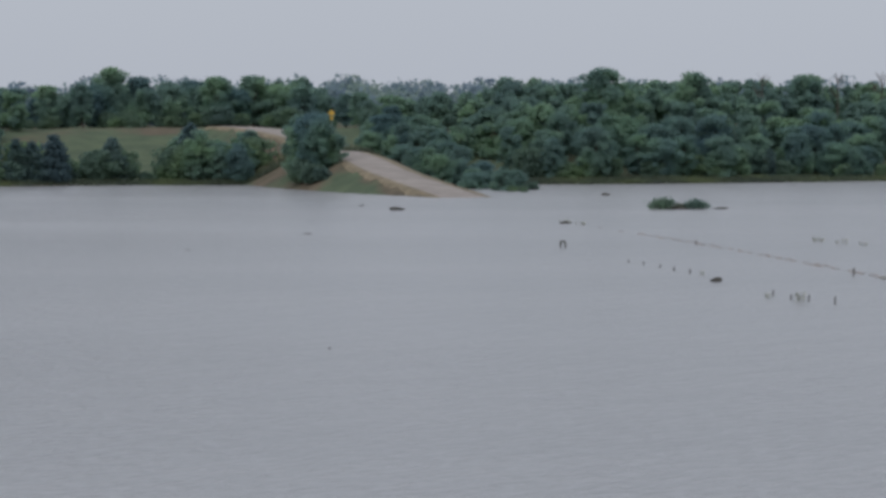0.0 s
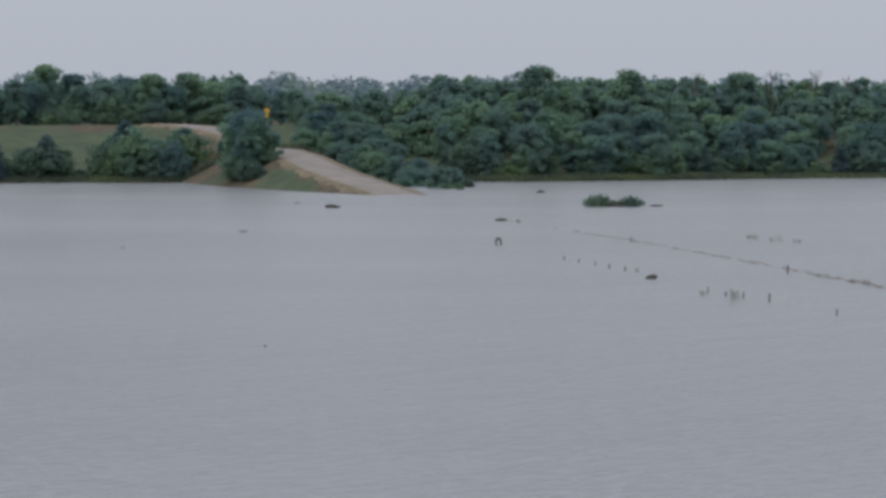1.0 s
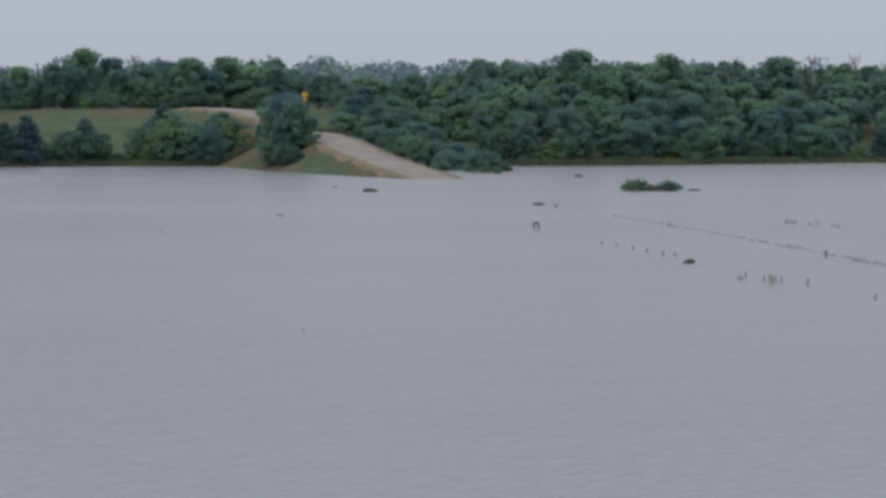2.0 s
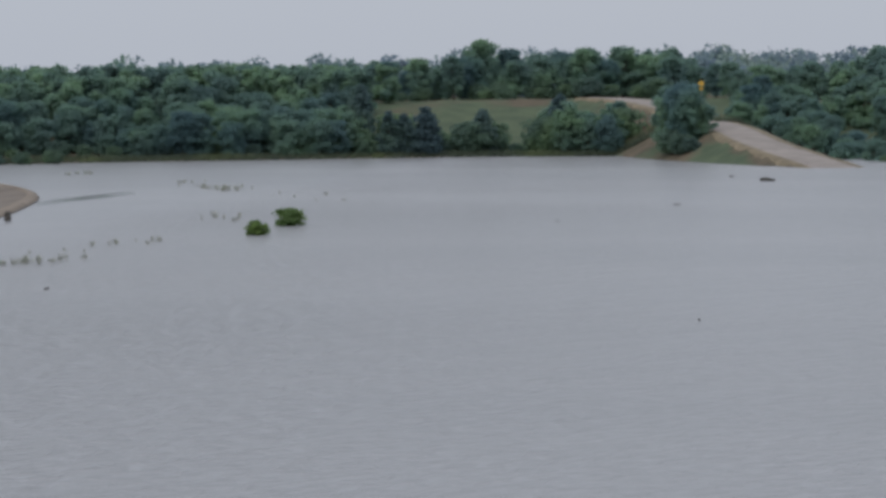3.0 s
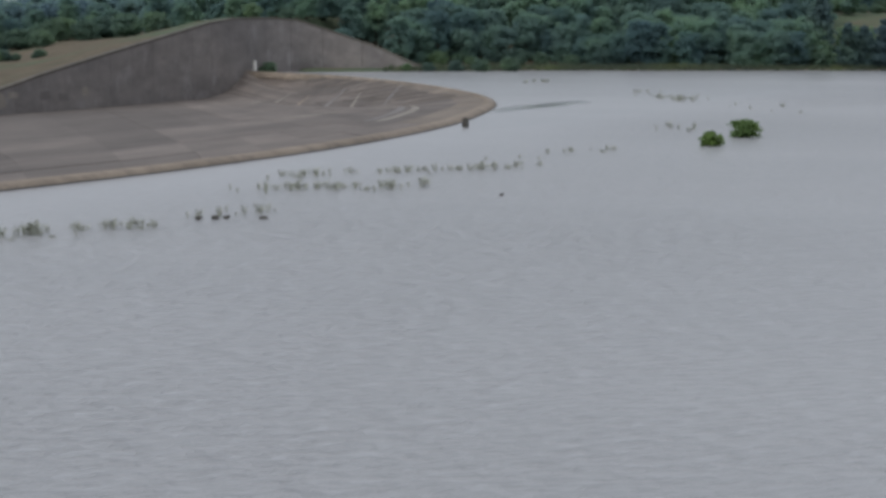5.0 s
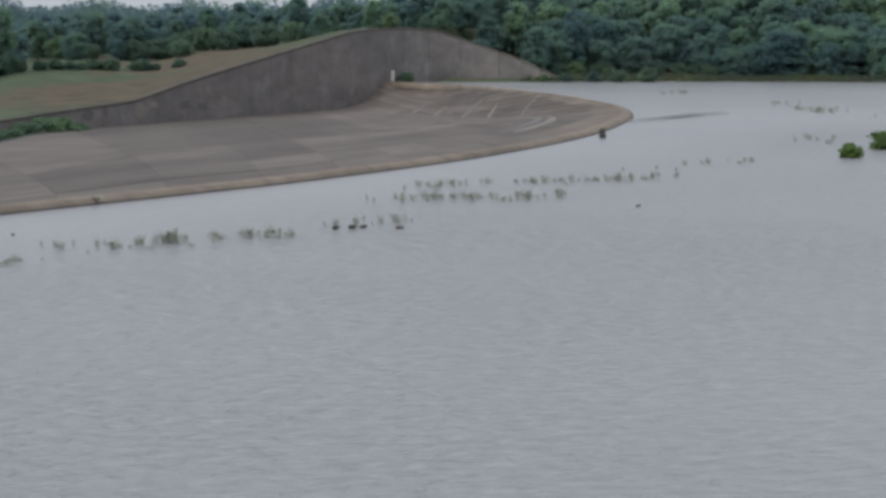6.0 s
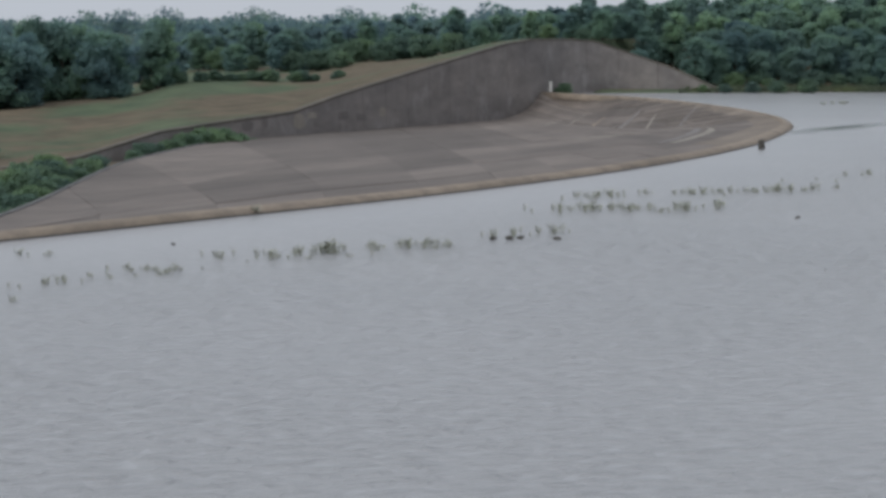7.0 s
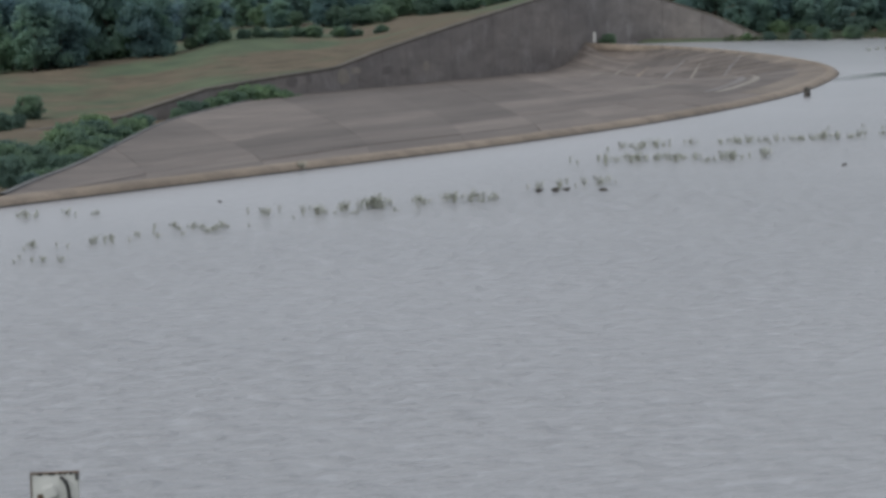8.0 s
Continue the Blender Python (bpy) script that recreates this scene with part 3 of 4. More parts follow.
# ---- trees ----
def leaf_cloud(rng, blobs, count, size):
    """Small three-cornered leaf sprays scattered through the blobs: (x, y, z, rx, rz) each."""
    area = np.array([b[3] * b[4] for b in blobs])
    pick = rng.choice(len(blobs), count, p=area / area.sum())
    d = rng.normal(size=(count, 3))
    d /= np.linalg.norm(d, axis=1)[:, None]
    B = np.array(blobs)[pick]
    depth = 1.06 * rng.uniform(0.02, 1.0, count)[:, None] ** 0.6
    c = B[:, :3] + d * depth * np.stack([B[:, 3], B[:, 3], B[:, 4]], 1)
    middle = np.array(blobs)[:, :3].mean(0)
    out = c - middle if len(blobs) < 120 else d
    out = out / (np.linalg.norm(out, axis=1)[:, None] + 1e-6)
    nrm = 0.1 * d + 0.35 * out + rng.normal(size=(count, 3)) * 0.5
    nrm[:, 2] += 0.2
    nrm /= np.linalg.norm(nrm, axis=1)[:, None]
    a = np.cross(nrm, rng.normal(size=(count, 3)))
    a /= np.linalg.norm(a, axis=1)[:, None]
    b = np.cross(nrm, a)
    s = (size * rng.uniform(0.6, 1.4, count))[:, None]
    v = np.stack([c - a * s * 0.8 - b * s * 0.45, c + a * s * 0.85 - b * s * 0.5 - nrm * s * 0.15, c + b * s * 0.95], 1).reshape(-1, 3)
    return v, np.arange(count * 3).reshape(-1, 3)


def tree(name, seed, height, spread, count, leafmat, label, category, cone=False, low=0.25, size=0.28):
    """A trunk with limbs and an uneven crown of leaf sprays."""
    rng = np.random.default_rng(seed)
    root = tagged(new(name), label, category)
    bm = bmesh.new()
    lean = rng.uniform(-0.06, 0.06, 2) * height
    r0 = 0.022 * height + 0.03
    tops = 0.8 if not cone else 0.96
    spine = [(lean[0] * s * s, lean[1] * s * s, height * tops * s) for s in (0, 0.2, 0.45, 0.7, 1.0)]
    tube(bm, [(0, 0, -0.6)] + spine, [r0 * 1.5, r0 * 1.2, r0, r0 * 0.75, r0 * 0.45, r0 * 0.12], 7)
    blobs = []
    if cone:
        for s in np.linspace(0.08, 0.97, 15):
            r = spread * 0.5 * (1 - s) ** 0.4 * min(1.0, 0.7 + 2 * s) + 0.1
            for _ in range(3):
                ang = rng.uniform(0, 6.28)
                blobs.append((math.cos(ang) * r * 0.45, math.sin(ang) * r * 0.45, height * s, r * rng.uniform(0.55, 0.8), height * 0.07))
    else:
        n = 84
        for i in range(n):
            s = rng.uniform(low, 0.92)
            wide = math.sqrt(max(0.05, 1 - ((s - 0.45) / 0.56) ** 2)) if s > 0.45 else 0.75 + 0.25 * s / 0.45
            ang = i * 2.4 + rng.uniform(-0.4, 0.4)
            r = spread * 0.5 * wide * rng.uniform(0.2, 0.88)
            x, y, z = lean[0] * s + math.cos(ang) * r, lean[1] * s + math.sin(ang) * r, height * s
            br = spread * rng.uniform(0.09, 0.19)
            blobs.append((x, y, z, br, br * rng.uniform(0.6, 0.85)))
            if i % 6 == 0:
                s0 = max(0.15, s - 0.28)
                tube(bm, [(lean[0] * s0 * s0, lean[1] * s0 * s0, height * s0), (x * 0.55, y * 0.55, height * (s - 0.1)), (x, y, z)], [r0 * 0.45, r0 * 0.28, r0 * 0.08], 5)
        br = spread * 0.24
        blobs.append((lean[0], lean[1], height - br * 0.5, br, br * 0.5))
    part("trunk", bm, M_BARK, root)
    v, f = leaf_cloud(rng, blobs, count, size)
    v[:, 2] = np.maximum(v[:, 2], -0.2)
    meshed("crown", v.tolist(), f.tolist(), leafmat, root)
    return root


def bare_tree(seed, height):
    rng = np.random.default_rng(seed)
    root = tagged(new("bare_tree"), "leafless grey tree standing above the woods", "tree")
    bm = bmesh.new()
    tube(bm, [(0, 0, -0.5), (0.1, 0, height * 0.5), (0, 0.1, height)], [0.2, 0.13, 0.03], 6)
    part("trunk", bm, M_BARK, root)
    for i in range(14):
        s = rng.uniform(0.5, 0.95)
        a = rng.uniform(0, 6.28)
        r = height * 0.22 * (1.2 - s) + 0.5
        bm = bmesh.new()
        tube(bm, [(0, 0, height * s), (math.cos(a) * r * 0.6, math.sin(a) * r * 0.6, height * s + r * 0.6), (math.cos(a) * r, math.sin(a) * r, height * s + r * 1.3)], [0.06, 0.045, 0.02], 4)
        part("limb", bm, M_BARK, root)
    return root


OAKS = [tree("oak_tree", 11, 10, 8.5, 6600, M_OAK, "broad dark green oak tree in full leaf", "tree", low=0.06),
        tree("oak_tree", 12, 9, 7.5, 5800, M_OAK, "rounded green oak tree in full leaf", "tree", low=0.05),
        tree("oak_tree", 13, 11, 7.5, 6400, M_OAK, "tall uneven green oak tree", "tree", low=0.1),
        tree("oak_tree", 14, 8.5, 9, 6400, M_OAK, "wide low green oak tree", "tree", low=0.05),
        tree("oak_tree", 15, 10.5, 6.2, 5400, M_OAK, "narrow upright green oak tree", "tree", low=0.08)]
CEDARS = [tree("cedar_tree", 21, 7, 4.2, 3200, M_CEDAR, "dark conical cedar tree", "tree", cone=True, size=0.24),
          tree("cedar_tree", 22, 5.5, 4.6, 3000, M_CEDAR, "short dark bushy cedar tree", "tree", cone=True, size=0.24)]
SHRUBS = [tree("shrub", 31, 3.6, 5.0, 2600, M_BUSH, "leafy green shrub on the bank", "shrub", low=0.1, size=0.22),
          tree("shrub", 32, 2.6, 4.2, 2200, M_BUSH, "low spreading green shrub on the bank", "shrub", low=0.05, size=0.2)]
BARE = bare_tree(41, 11)
used = set()


def plant(kind, x, y, size=1.0, squash=1.0, z=None, group=""):
    """Stand a tree on the ground; the first use moves the one that was built."""
    turn = (x * 37.7 + y * 91.3) % 360
    m = pose(x, y, land(x, y) if z is None else z, 0, 0, turn)
    if kind.name not in used:
        used.add(kind.name)
        ob = kind
        ob.matrix_basis = m
    else:
        ob = copy_thing(kind, m)
    ob.scale = (size, size, size * squash)
    if group:
        tagged(ob, group=group)
    return ob


MASS = []


def scatter(n, x0, x1, d0, d1, kinds, lo, hi, gap, seed, group, keep=None, mass=False):
    """Trees at random, d metres behind the shore, no two closer than gap."""
    rng = random.Random(seed)
    got = []
    for _ in range(n * 25):
        if len(got) >= n:
            break
        x = rng.uniform(x0, x1)
        y = table(SHORE, x) + rng.uniform(d0, d1)
        if any((x - a) ** 2 + (y - b) ** 2 < gap * gap for a, b in got):
            continue
        r, rz = road_near(x, y)
        if r < 7.5 or (keep and not keep(x, y)):
            continue
        got.append((x, y))
        # tree tops west of the field are capped to fit the skyline in the camera's view
        most = (14.8 + 0.0142 * (y - 395) - land(x, y)) / 10.2 if x < -66 else 9.0
        # and trees by the road are kept lower, also to fit that view
        if -24 < x < 12:
            most = min(most, 0.58 + 0.016 * max(0.0, x + 4))
        most *= rng.uniform(0.9, 1.05)
        if mass:
            MASS.append((x, y, 9.8 * min(most, rng.uniform(lo, hi)), 7.8 * rng.uniform(lo, hi)))
        else:
            plant(rng.choice(kinds), x, y, min(most, rng.uniform(lo, hi)), rng.uniform(0.9, 1.05), group=group)


# woods east of the road
scatter(26, 16, 128, 6, 12, OAKS + CEDARS[:1], 0.6, 0.85, 3.8, 1, "woods by the lake")
scatter(24, 14, 128, 6, 10, SHRUBS, 0.8, 1.4, 3.0, 14, "woods by the lake")
scatter(42, 8, 128, 12, 30, OAKS, 0.7, 0.92, 4.2, 2, "woods by the lake")
scatter(75, 2, 130, 30, 66, OAKS, 0.75, 0.98, 3.9, 16, "woods by the lake", mass=True)
scatter(45, -10, 132, 62, 110, OAKS, 0.78, 0.98, 4.4, 3, "woods by the lake", mass=True)
# their edge along the road
rng = random.Random(33)
for i in range(46):
    s = rng.uniform(0, 1)
    x, y = 9.5 - 25 * s + rng.uniform(0, 12) * (0.35 + 0.65 * s), 338 + 82 * s + rng.uniform(-3, 5)
    if road_near(x, y)[0] > 6.4 + 2.4 * (1 - s):
        kind = rng.choice(OAKS if s > 0.12 else SHRUBS)
        plant(kind, x, y, rng.uniform(0.46, 0.58) + 0.06 * s, group="woods by the lake")
for x, y, s in ((-12, 428, 0.7), (-9, 435, 0.8), (-13, 440, 0.85), (-6, 425, 0.75), (-15, 452, 0.9), (-10, 455, 0.9), (-18, 462, 0.9), (-22, 470, 0.95), (-13.5, 418, 0.5), (-25, 478, 0.9)):
    plant(OAKS[int(y) % 5], x, y, 0.66 * s, group="woods by the lake")
for x, y, s in ((12.5, 350, 0.55), (9.5, 341, 0.4), (11, 344, 0.4), (11, 337, 0.28)):
    plant(SHRUBS[1], x, y, s, group="woods by the lake", z=-0.3)
for x, y, s in ((27, 425, 1.26), (44.5, 440, 1.1), (66, 450, 1.05)):
    plant(OAKS[2], x, y, s, group="woods by the lake")
for x, y, s in ((57, 445, 1.0), (72, 455, 0.98), (78, 450, 0.95), (81, 460, 1.0), (86, 455, 0.95)):
    plant(BARE, x, y, s)
# trees along the back of the field
scatter(32, -112, -24, 84, 102, OAKS, 0.78, 1.0, 3.8, 4, "trees behind the field", keep=lambda x, y: road_near(x, y)[0] > 10)
scatter(30, -112, -22, 100, 130, OAKS, 0.85, 1.05, 3.8, 17, "trees behind the field", mass=True)
plant(OAKS[2], -62, 468, 1.05, group="trees behind the field")
scatter(18, -78, -26, 76, 86, SHRUBS, 0.7, 1.2, 3.0, 15, "trees behind the field", keep=lambda x, y: road_near(x, y)[0] > 8)
# shoreline shrubs and cedars below the field
for kind, x, y, s in ((OAKS[0], -18.4, 357, 0.88), (OAKS[1], -15.6, 356, 0.5), (OAKS[1], -20.5, 361, 0.8), (SHRUBS[0], -20, 354, 1.0), (SHRUBS[0], -18.3, 350, 0.8), (SHRUBS[1], -17, 348.5, 0.7), (OAKS[4], -18.5, 354, 0.8), (OAKS[4], -21, 364, 0.8),
                      (CEDARS[1], -51, 384, 1.2), (CEDARS[1], -59, 377, 1.3), (CEDARS[1], -62.5, 378, 1.1), (CEDARS[0], -64.5, 376, 0.95), (CEDARS[0], -69.5, 380, 1.45), (CEDARS[1], -70, 378, 1.1),
                      (CEDARS[0], -39.5, 388, 1.25), (OAKS[4], -38, 382, 0.78), (OAKS[1], -34.5, 382, 0.6), (OAKS[1], -31, 380, 0.62), (SHRUBS[1], -46, 385, 0.6)):
    plant(kind, x, y, s, z=max(0.05, land(x, y)), group="shrubs on the bank")
scatter(10, -41, -28, 5, 14, OAKS, 0.45, 0.75, 3.4, 25, "shrubs on the bank", keep=lambda x, y: road_near(x, y)[0] > 9)
STANDS = ((-66.5, -56.5), (-53.5, -48.5), (-43, -24))
scatter(24, -74, -23, 6, 15, SHRUBS, 0.8, 1.6, 2.4, 5, "shrubs on the bank", keep=lambda x, y: road_near(x, y)[0] > 9 and (x < -68 or any(a < x < b for a, b in STANDS)))
scatter(14, -57, -42, 7, 22, SHRUBS, 0.3, 0.7, 2.4, 26, "shrubs on the bank")
# woods between the field and the wall
scatter(46, -132, -68, 6, 14, OAKS + SHRUBS, 0.5, 0.8, 2.8, 6, "woods beside the spillway", keep=lambda x, y: x > -112 or y > 358)
scatter(38, -138, -74, 12, 35, OAKS, 0.58, 0.82, 3.9, 7, "woods beside the spillway", keep=lambda x, y: x > -112 or y > 358)
rng = random.Random(61)
for i in range(22):
    x = rng.uniform(-136, -108)
    plant(rng.choice(OAKS), x, table(SHORE, x) + rng.uniform(11, 30), rng.uniform(0.55, 0.78), group="woods beside the spillway")
scatter(34, -150, -98, 30, 100, OAKS, 0.75, 1.0, 3.6, 28, "woods beside the spillway", mass=True)
scatter(52, -140, -72, 35, 88, OAKS, 0.62, 0.88, 3.9, 18, "woods beside the spillway", mass=True)

# ---- the valley behind the training wall ----
def valley(n, spots, kinds, lo, hi, gap, seed, group, mass=False):
    """Trees round the spots (x, y, radius along x, radius along y)."""
    rng = random.Random(seed)
    got = []
    for _ in range(n * 25):
        if len(got) >= n:
            break
        cx, cy, rx, ry = rng.choice(spots)
        x, y = cx + rng.uniform(-rx, rx), cy + rng.uniform(-ry, ry)
        if x > WALL_X - 6 or any((x - a) ** 2 + (y - b) ** 2 < gap * gap for a, b in got):
            continue
        got.append((x, y))
        if mass:
            MASS.append((x, y, 9.8 * rng.uniform(lo, hi), 7.8 * rng.uniform(lo, hi)))
            continue
        plant(rng.choice(kinds), x, y, rng.uniform(lo, hi), rng.uniform(0.9, 1.1), group=group)


valley(26, ((-193, 262, 10, 12), (-196, 285, 12, 12), (-206, 300, 12, 12)), OAKS, 0.8, 1.1, 3.6, 8, "trees in the valley")
valley(20, ((-218, 372, 14, 12), (-205, 400, 22, 8)), OAKS, 0.55, 0.78, 3.6, 9, "trees in the valley")
valley(60, ((-240, 375, 20, 25), (-232, 415, 28, 16), (-205, 420, 22, 10), (-270, 400, 30, 30), (-250, 345, 15, 20)), OAKS, 0.6, 0.82, 3.6, 19, "trees in the valley", mass=True)
valley(36, ((-178, 400, 22, 16), (-156, 388, 14, 16), (-148, 372, 8, 12)), OAKS, 0.42, 0.64, 3.4, 10, "trees in the valley")
valley(16, ((-205, 370, 16, 5), (-192, 382, 12, 5)), SHRUBS, 0.7, 1.3, 3.0, 11, "trees in the valley")
valley(18, ((-152, 190, 8, 8), (-160, 205, 10, 8), (-146, 178, 6, 8)), SHRUBS, 0.35, 0.65, 2.2, 12, "trees in the valley")

# a hedge along the foot of the bank
rng = random.Random(29)
for i in range(32):
    s = i / 31
    plant(SHRUBS[i % 2], -186 + 14 * s + rng.uniform(-1, 1), 292 + 30 * s + rng.uniform(-1, 1), rng.uniform(0.3, 0.5), group="hedge in the valley")
valley(80, ((-300, 430, 30, 25), (-255, 455, 30, 20), (-215, 455, 25, 20), (-330, 480, 40, 25), (-270, 490, 40, 20)), OAKS, 0.62, 0.88, 4.0, 20, "trees in the valley", mass=True)


def woods_mass(seed, spots, leaves, label):
    """The trees further back in the woods, whose crowns run into one another."""
    rng = np.random.default_rng(seed)
    vs = []
    for x, y, hgt, spread in spots:
        z = land(x, y)
        blobs = []
        for i in range(24):
            s = rng.uniform(0.1, 0.93)
            wide = math.sqrt(max(0.05, 1 - ((s - 0.45) / 0.56) ** 2)) if s > 0.45 else 0.9
            a = i * 2.4 + rng.uniform(-0.4, 0.4)
            r = spread * 0.5 * wide * rng.uniform(0.2, 0.88)
            br = spread * rng.uniform(0.1, 0.21)
            blobs.append((x + math.cos(a) * r, y + math.sin(a) * r, z + hgt * s, br, br * 0.75))
        vs.append(leaf_cloud(rng, blobs, 2400, 0.4)[0])
    v = np.concatenate(vs)
    me = bpy.data.meshes.new("woods")
    me.vertices.add(len(v))
    me.vertices.foreach_set("co", v.astype(np.float32).ravel())
    me.loops.add(len(v))
    me.loops.foreach_set("vertex_index", np.arange(len(v), dtype=np.int32))
    me.polygons.add(len(v) // 3)
    me.polygons.foreach_set("loop_start", np.arange(0, len(v), 3, dtype=np.int32))
    me.update(calc_edges=True)
    me.materials.append(leaves)
    tagged(new("woods", me), label, "woods", kind="stuff")


woods_mass(77, [m for m in MASS if m[0] > -190], M_OAK, "dense green woods behind the lake shore")
woods_mass(78, [m for m in MASS if m[0] <= -190], M_MID_HAZED, "woods filling the valley below the dam, blue-green with painted haze")
# shrubs in the hollow below the apron
rng = random.Random(44)
for x, y, s in ((-133, 216, 0.75), (-133.5, 220, 0.95), (-133, 212.5, 0.65), (-133.5, 223.5, 1.1), (-133.5, 227, 1.05), (-133.5, 230, 0.8), (-132, 209, 0.55), (-133.5, 233, 0.55), (-131, 206, 0.5)):
    plant(SHRUBS[int(x) % 2], x - 3.0, y + 1.8, s, z=-4.3, group="shrubs below the apron")
for i in range(52):
    y = 88 + 96 * (i / 52) ** 0.9
    k = int(np.argmin([abs(p.y - y) for p in inner]))
    t = (inner[k + 1] - inner[k]).normalized()
    off = rng.uniform(2.2, 3.2) if i % 2 else rng.uniform(4.5, 8.0)
    x, y = inner[k].x - t.y * off, inner[k].y + t.x * off
    plant(rng.choice(SHRUBS), x, y, rng.uniform(0.38, 0.55) * (1.0 if i % 2 else 1.35) * table(((90, 0.7), (170, 1.25)), y), z=land(x, y) - 0.1, group="shrubs below the apron")
plant(SHRUBS[0], -136.2, 321.5, 0.5, z=-0.2)
# scrub along the back of the wing wall
for i, (x, y) in enumerate(((-144, 334), (-141, 340), (-138, 345), (-134, 348), (-130, 349), (-126, 350), (-121, 350), (-116, 351))):
    plant(SHRUBS[i % 2], x, y, 0.6, group="scrub behind the wall")
for i, (x, y) in enumerate(((-139.6, 344), (-139.6, 349), (-142, 346), (-140, 353), (-143, 352), (-139, 356), (-147, 350), (-136, 360), (-151, 357), (-155, 352))):
    plant(OAKS[i % 5], x, y, 0.45, group="scrub behind the wall")
for x, y, k in ((-122, 339, 0.32), (-119, 340, 0.4), (-115.5, 342, 0.5), (-112, 343, 0.55), (-108.5, 346, 0.6)):
    plant(SHRUBS[0], x, y, k, z=max(-0.15, land(x, y)), group="scrub behind the wall")


def far_woods(name, seed, rows, count, size, label, leaves=None):
    """A continuous belt of tree tops too far off to count: rows of (x0, y0, x1, y1, height)."""
    rng = np.random.default_rng(seed)
    blobs = []
    for x0, y0, x1, y1, hgt in rows:
        n = int(math.hypot(x1 - x0, y1 - y0) / (hgt * 0.55))
        for i in range(n):
            s = (i + rng.uniform(0, 1)) / n
            x, y = x0 + (x1 - x0) * s + rng.uniform(-6, 6), y0 + (y1 - y0) * s + rng.uniform(-14, 14)
            r = hgt * rng.uniform(0.35, 0.6)
            blobs.append((x, y, land(x, y) + hgt * rng.uniform(0.25, 0.62), r, r * rng.uniform(0.7, 1.0)))
    v, f = leaf_cloud(rng, blobs, count, size)
    return tagged(meshed(name, v.tolist(), f.tolist(), leaves or M_FAR_HAZED), label, "woods", kind="stuff")


# belts in leaf colours that already hold the haze of their distance
far_woods("far_woods", 51, ((-40, 640, 120, 650, 12), (-30, 690, 150, 700, 12), (-140, 660, -30, 650, 11), (-60, 600, 10, 610, 10), (-150, 545, 150, 560, 10), (-150, 525, 150, 540, 6)), 48000, 0.8, "distant tree line beyond the road, paled by haze in its colour")
far_woods("far_woods", 52, ((-520, 640, -230, 680, 11), (-400, 560, -200, 600, 11), (-560, 820, -250, 860, 14), (-600, 980, -260, 1000, 16), (-330, 560, -140, 620, 10)), 90000, 0.65, "distant woods down the valley with haze put into their colour", M_MID_HAZED)
far_woods("far_woods", 53, ((-1500, 2000, -300, 2500, 15), (-1700, 2500, -300, 2900, 19)), 36000, 2.4, "wooded ridge on the horizon with haze put into its colour")


# ---- things in the water ----
def weed(seed, stems, spread, height):
    """Stalks of drowned weeds; the tips bend over."""
    rng = random.Random(seed)
    root = tagged(new("weed_clump"), "drowned grey-green weeds standing out of the water", "weeds", "weeds along the drowned shore")
    for i in range(stems):
        bm = bmesh.new()
        x, y = rng.gauss(0, spread), rng.gauss(0, spread * 0.6)
        hgt = height * rng.uniform(0.45, 1.1)
        dx, dy = rng.uniform(-0.3, 0.3) * hgt, rng.uniform(-0.2, 0.2) * hgt
        tube(bm, [(x, y, -0.3), (x + dx * 0.3, y + dy * 0.3, hgt * 0.55), (x + dx, y + dy, hgt)], [0.014, 0.012, 0.007], 4)
        for k in range(5):
            zz = hgt * rng.uniform(0.35, 1.0)
            a = rng.uniform(0, 6.28)
            p = Vector((x + dx * zz / hgt, y + dy * zz / hgt, zz))
            q = p + Vector((math.cos(a) * 0.16, math.sin(a) * 0.16, rng.uniform(-0.06, 0.1)))
            side = Vector((-math.sin(a), math.cos(a), 0.3)) * 0.035
            vs = [bm.verts.new(c) for c in (p, p.lerp(q, 0.5) + side, q, p.lerp(q, 0.5) - side)]
            bm.faces.new(vs)
        part("stalk", bm, M_REED, root)
    return root


WEEDS = [weed(61, 9, 0.16, 0.5), weed(62, 5, 0.12, 0.42), weed(63, 14, 0.3, 0.5), weed(64, 3, 0.06, 0.5)]
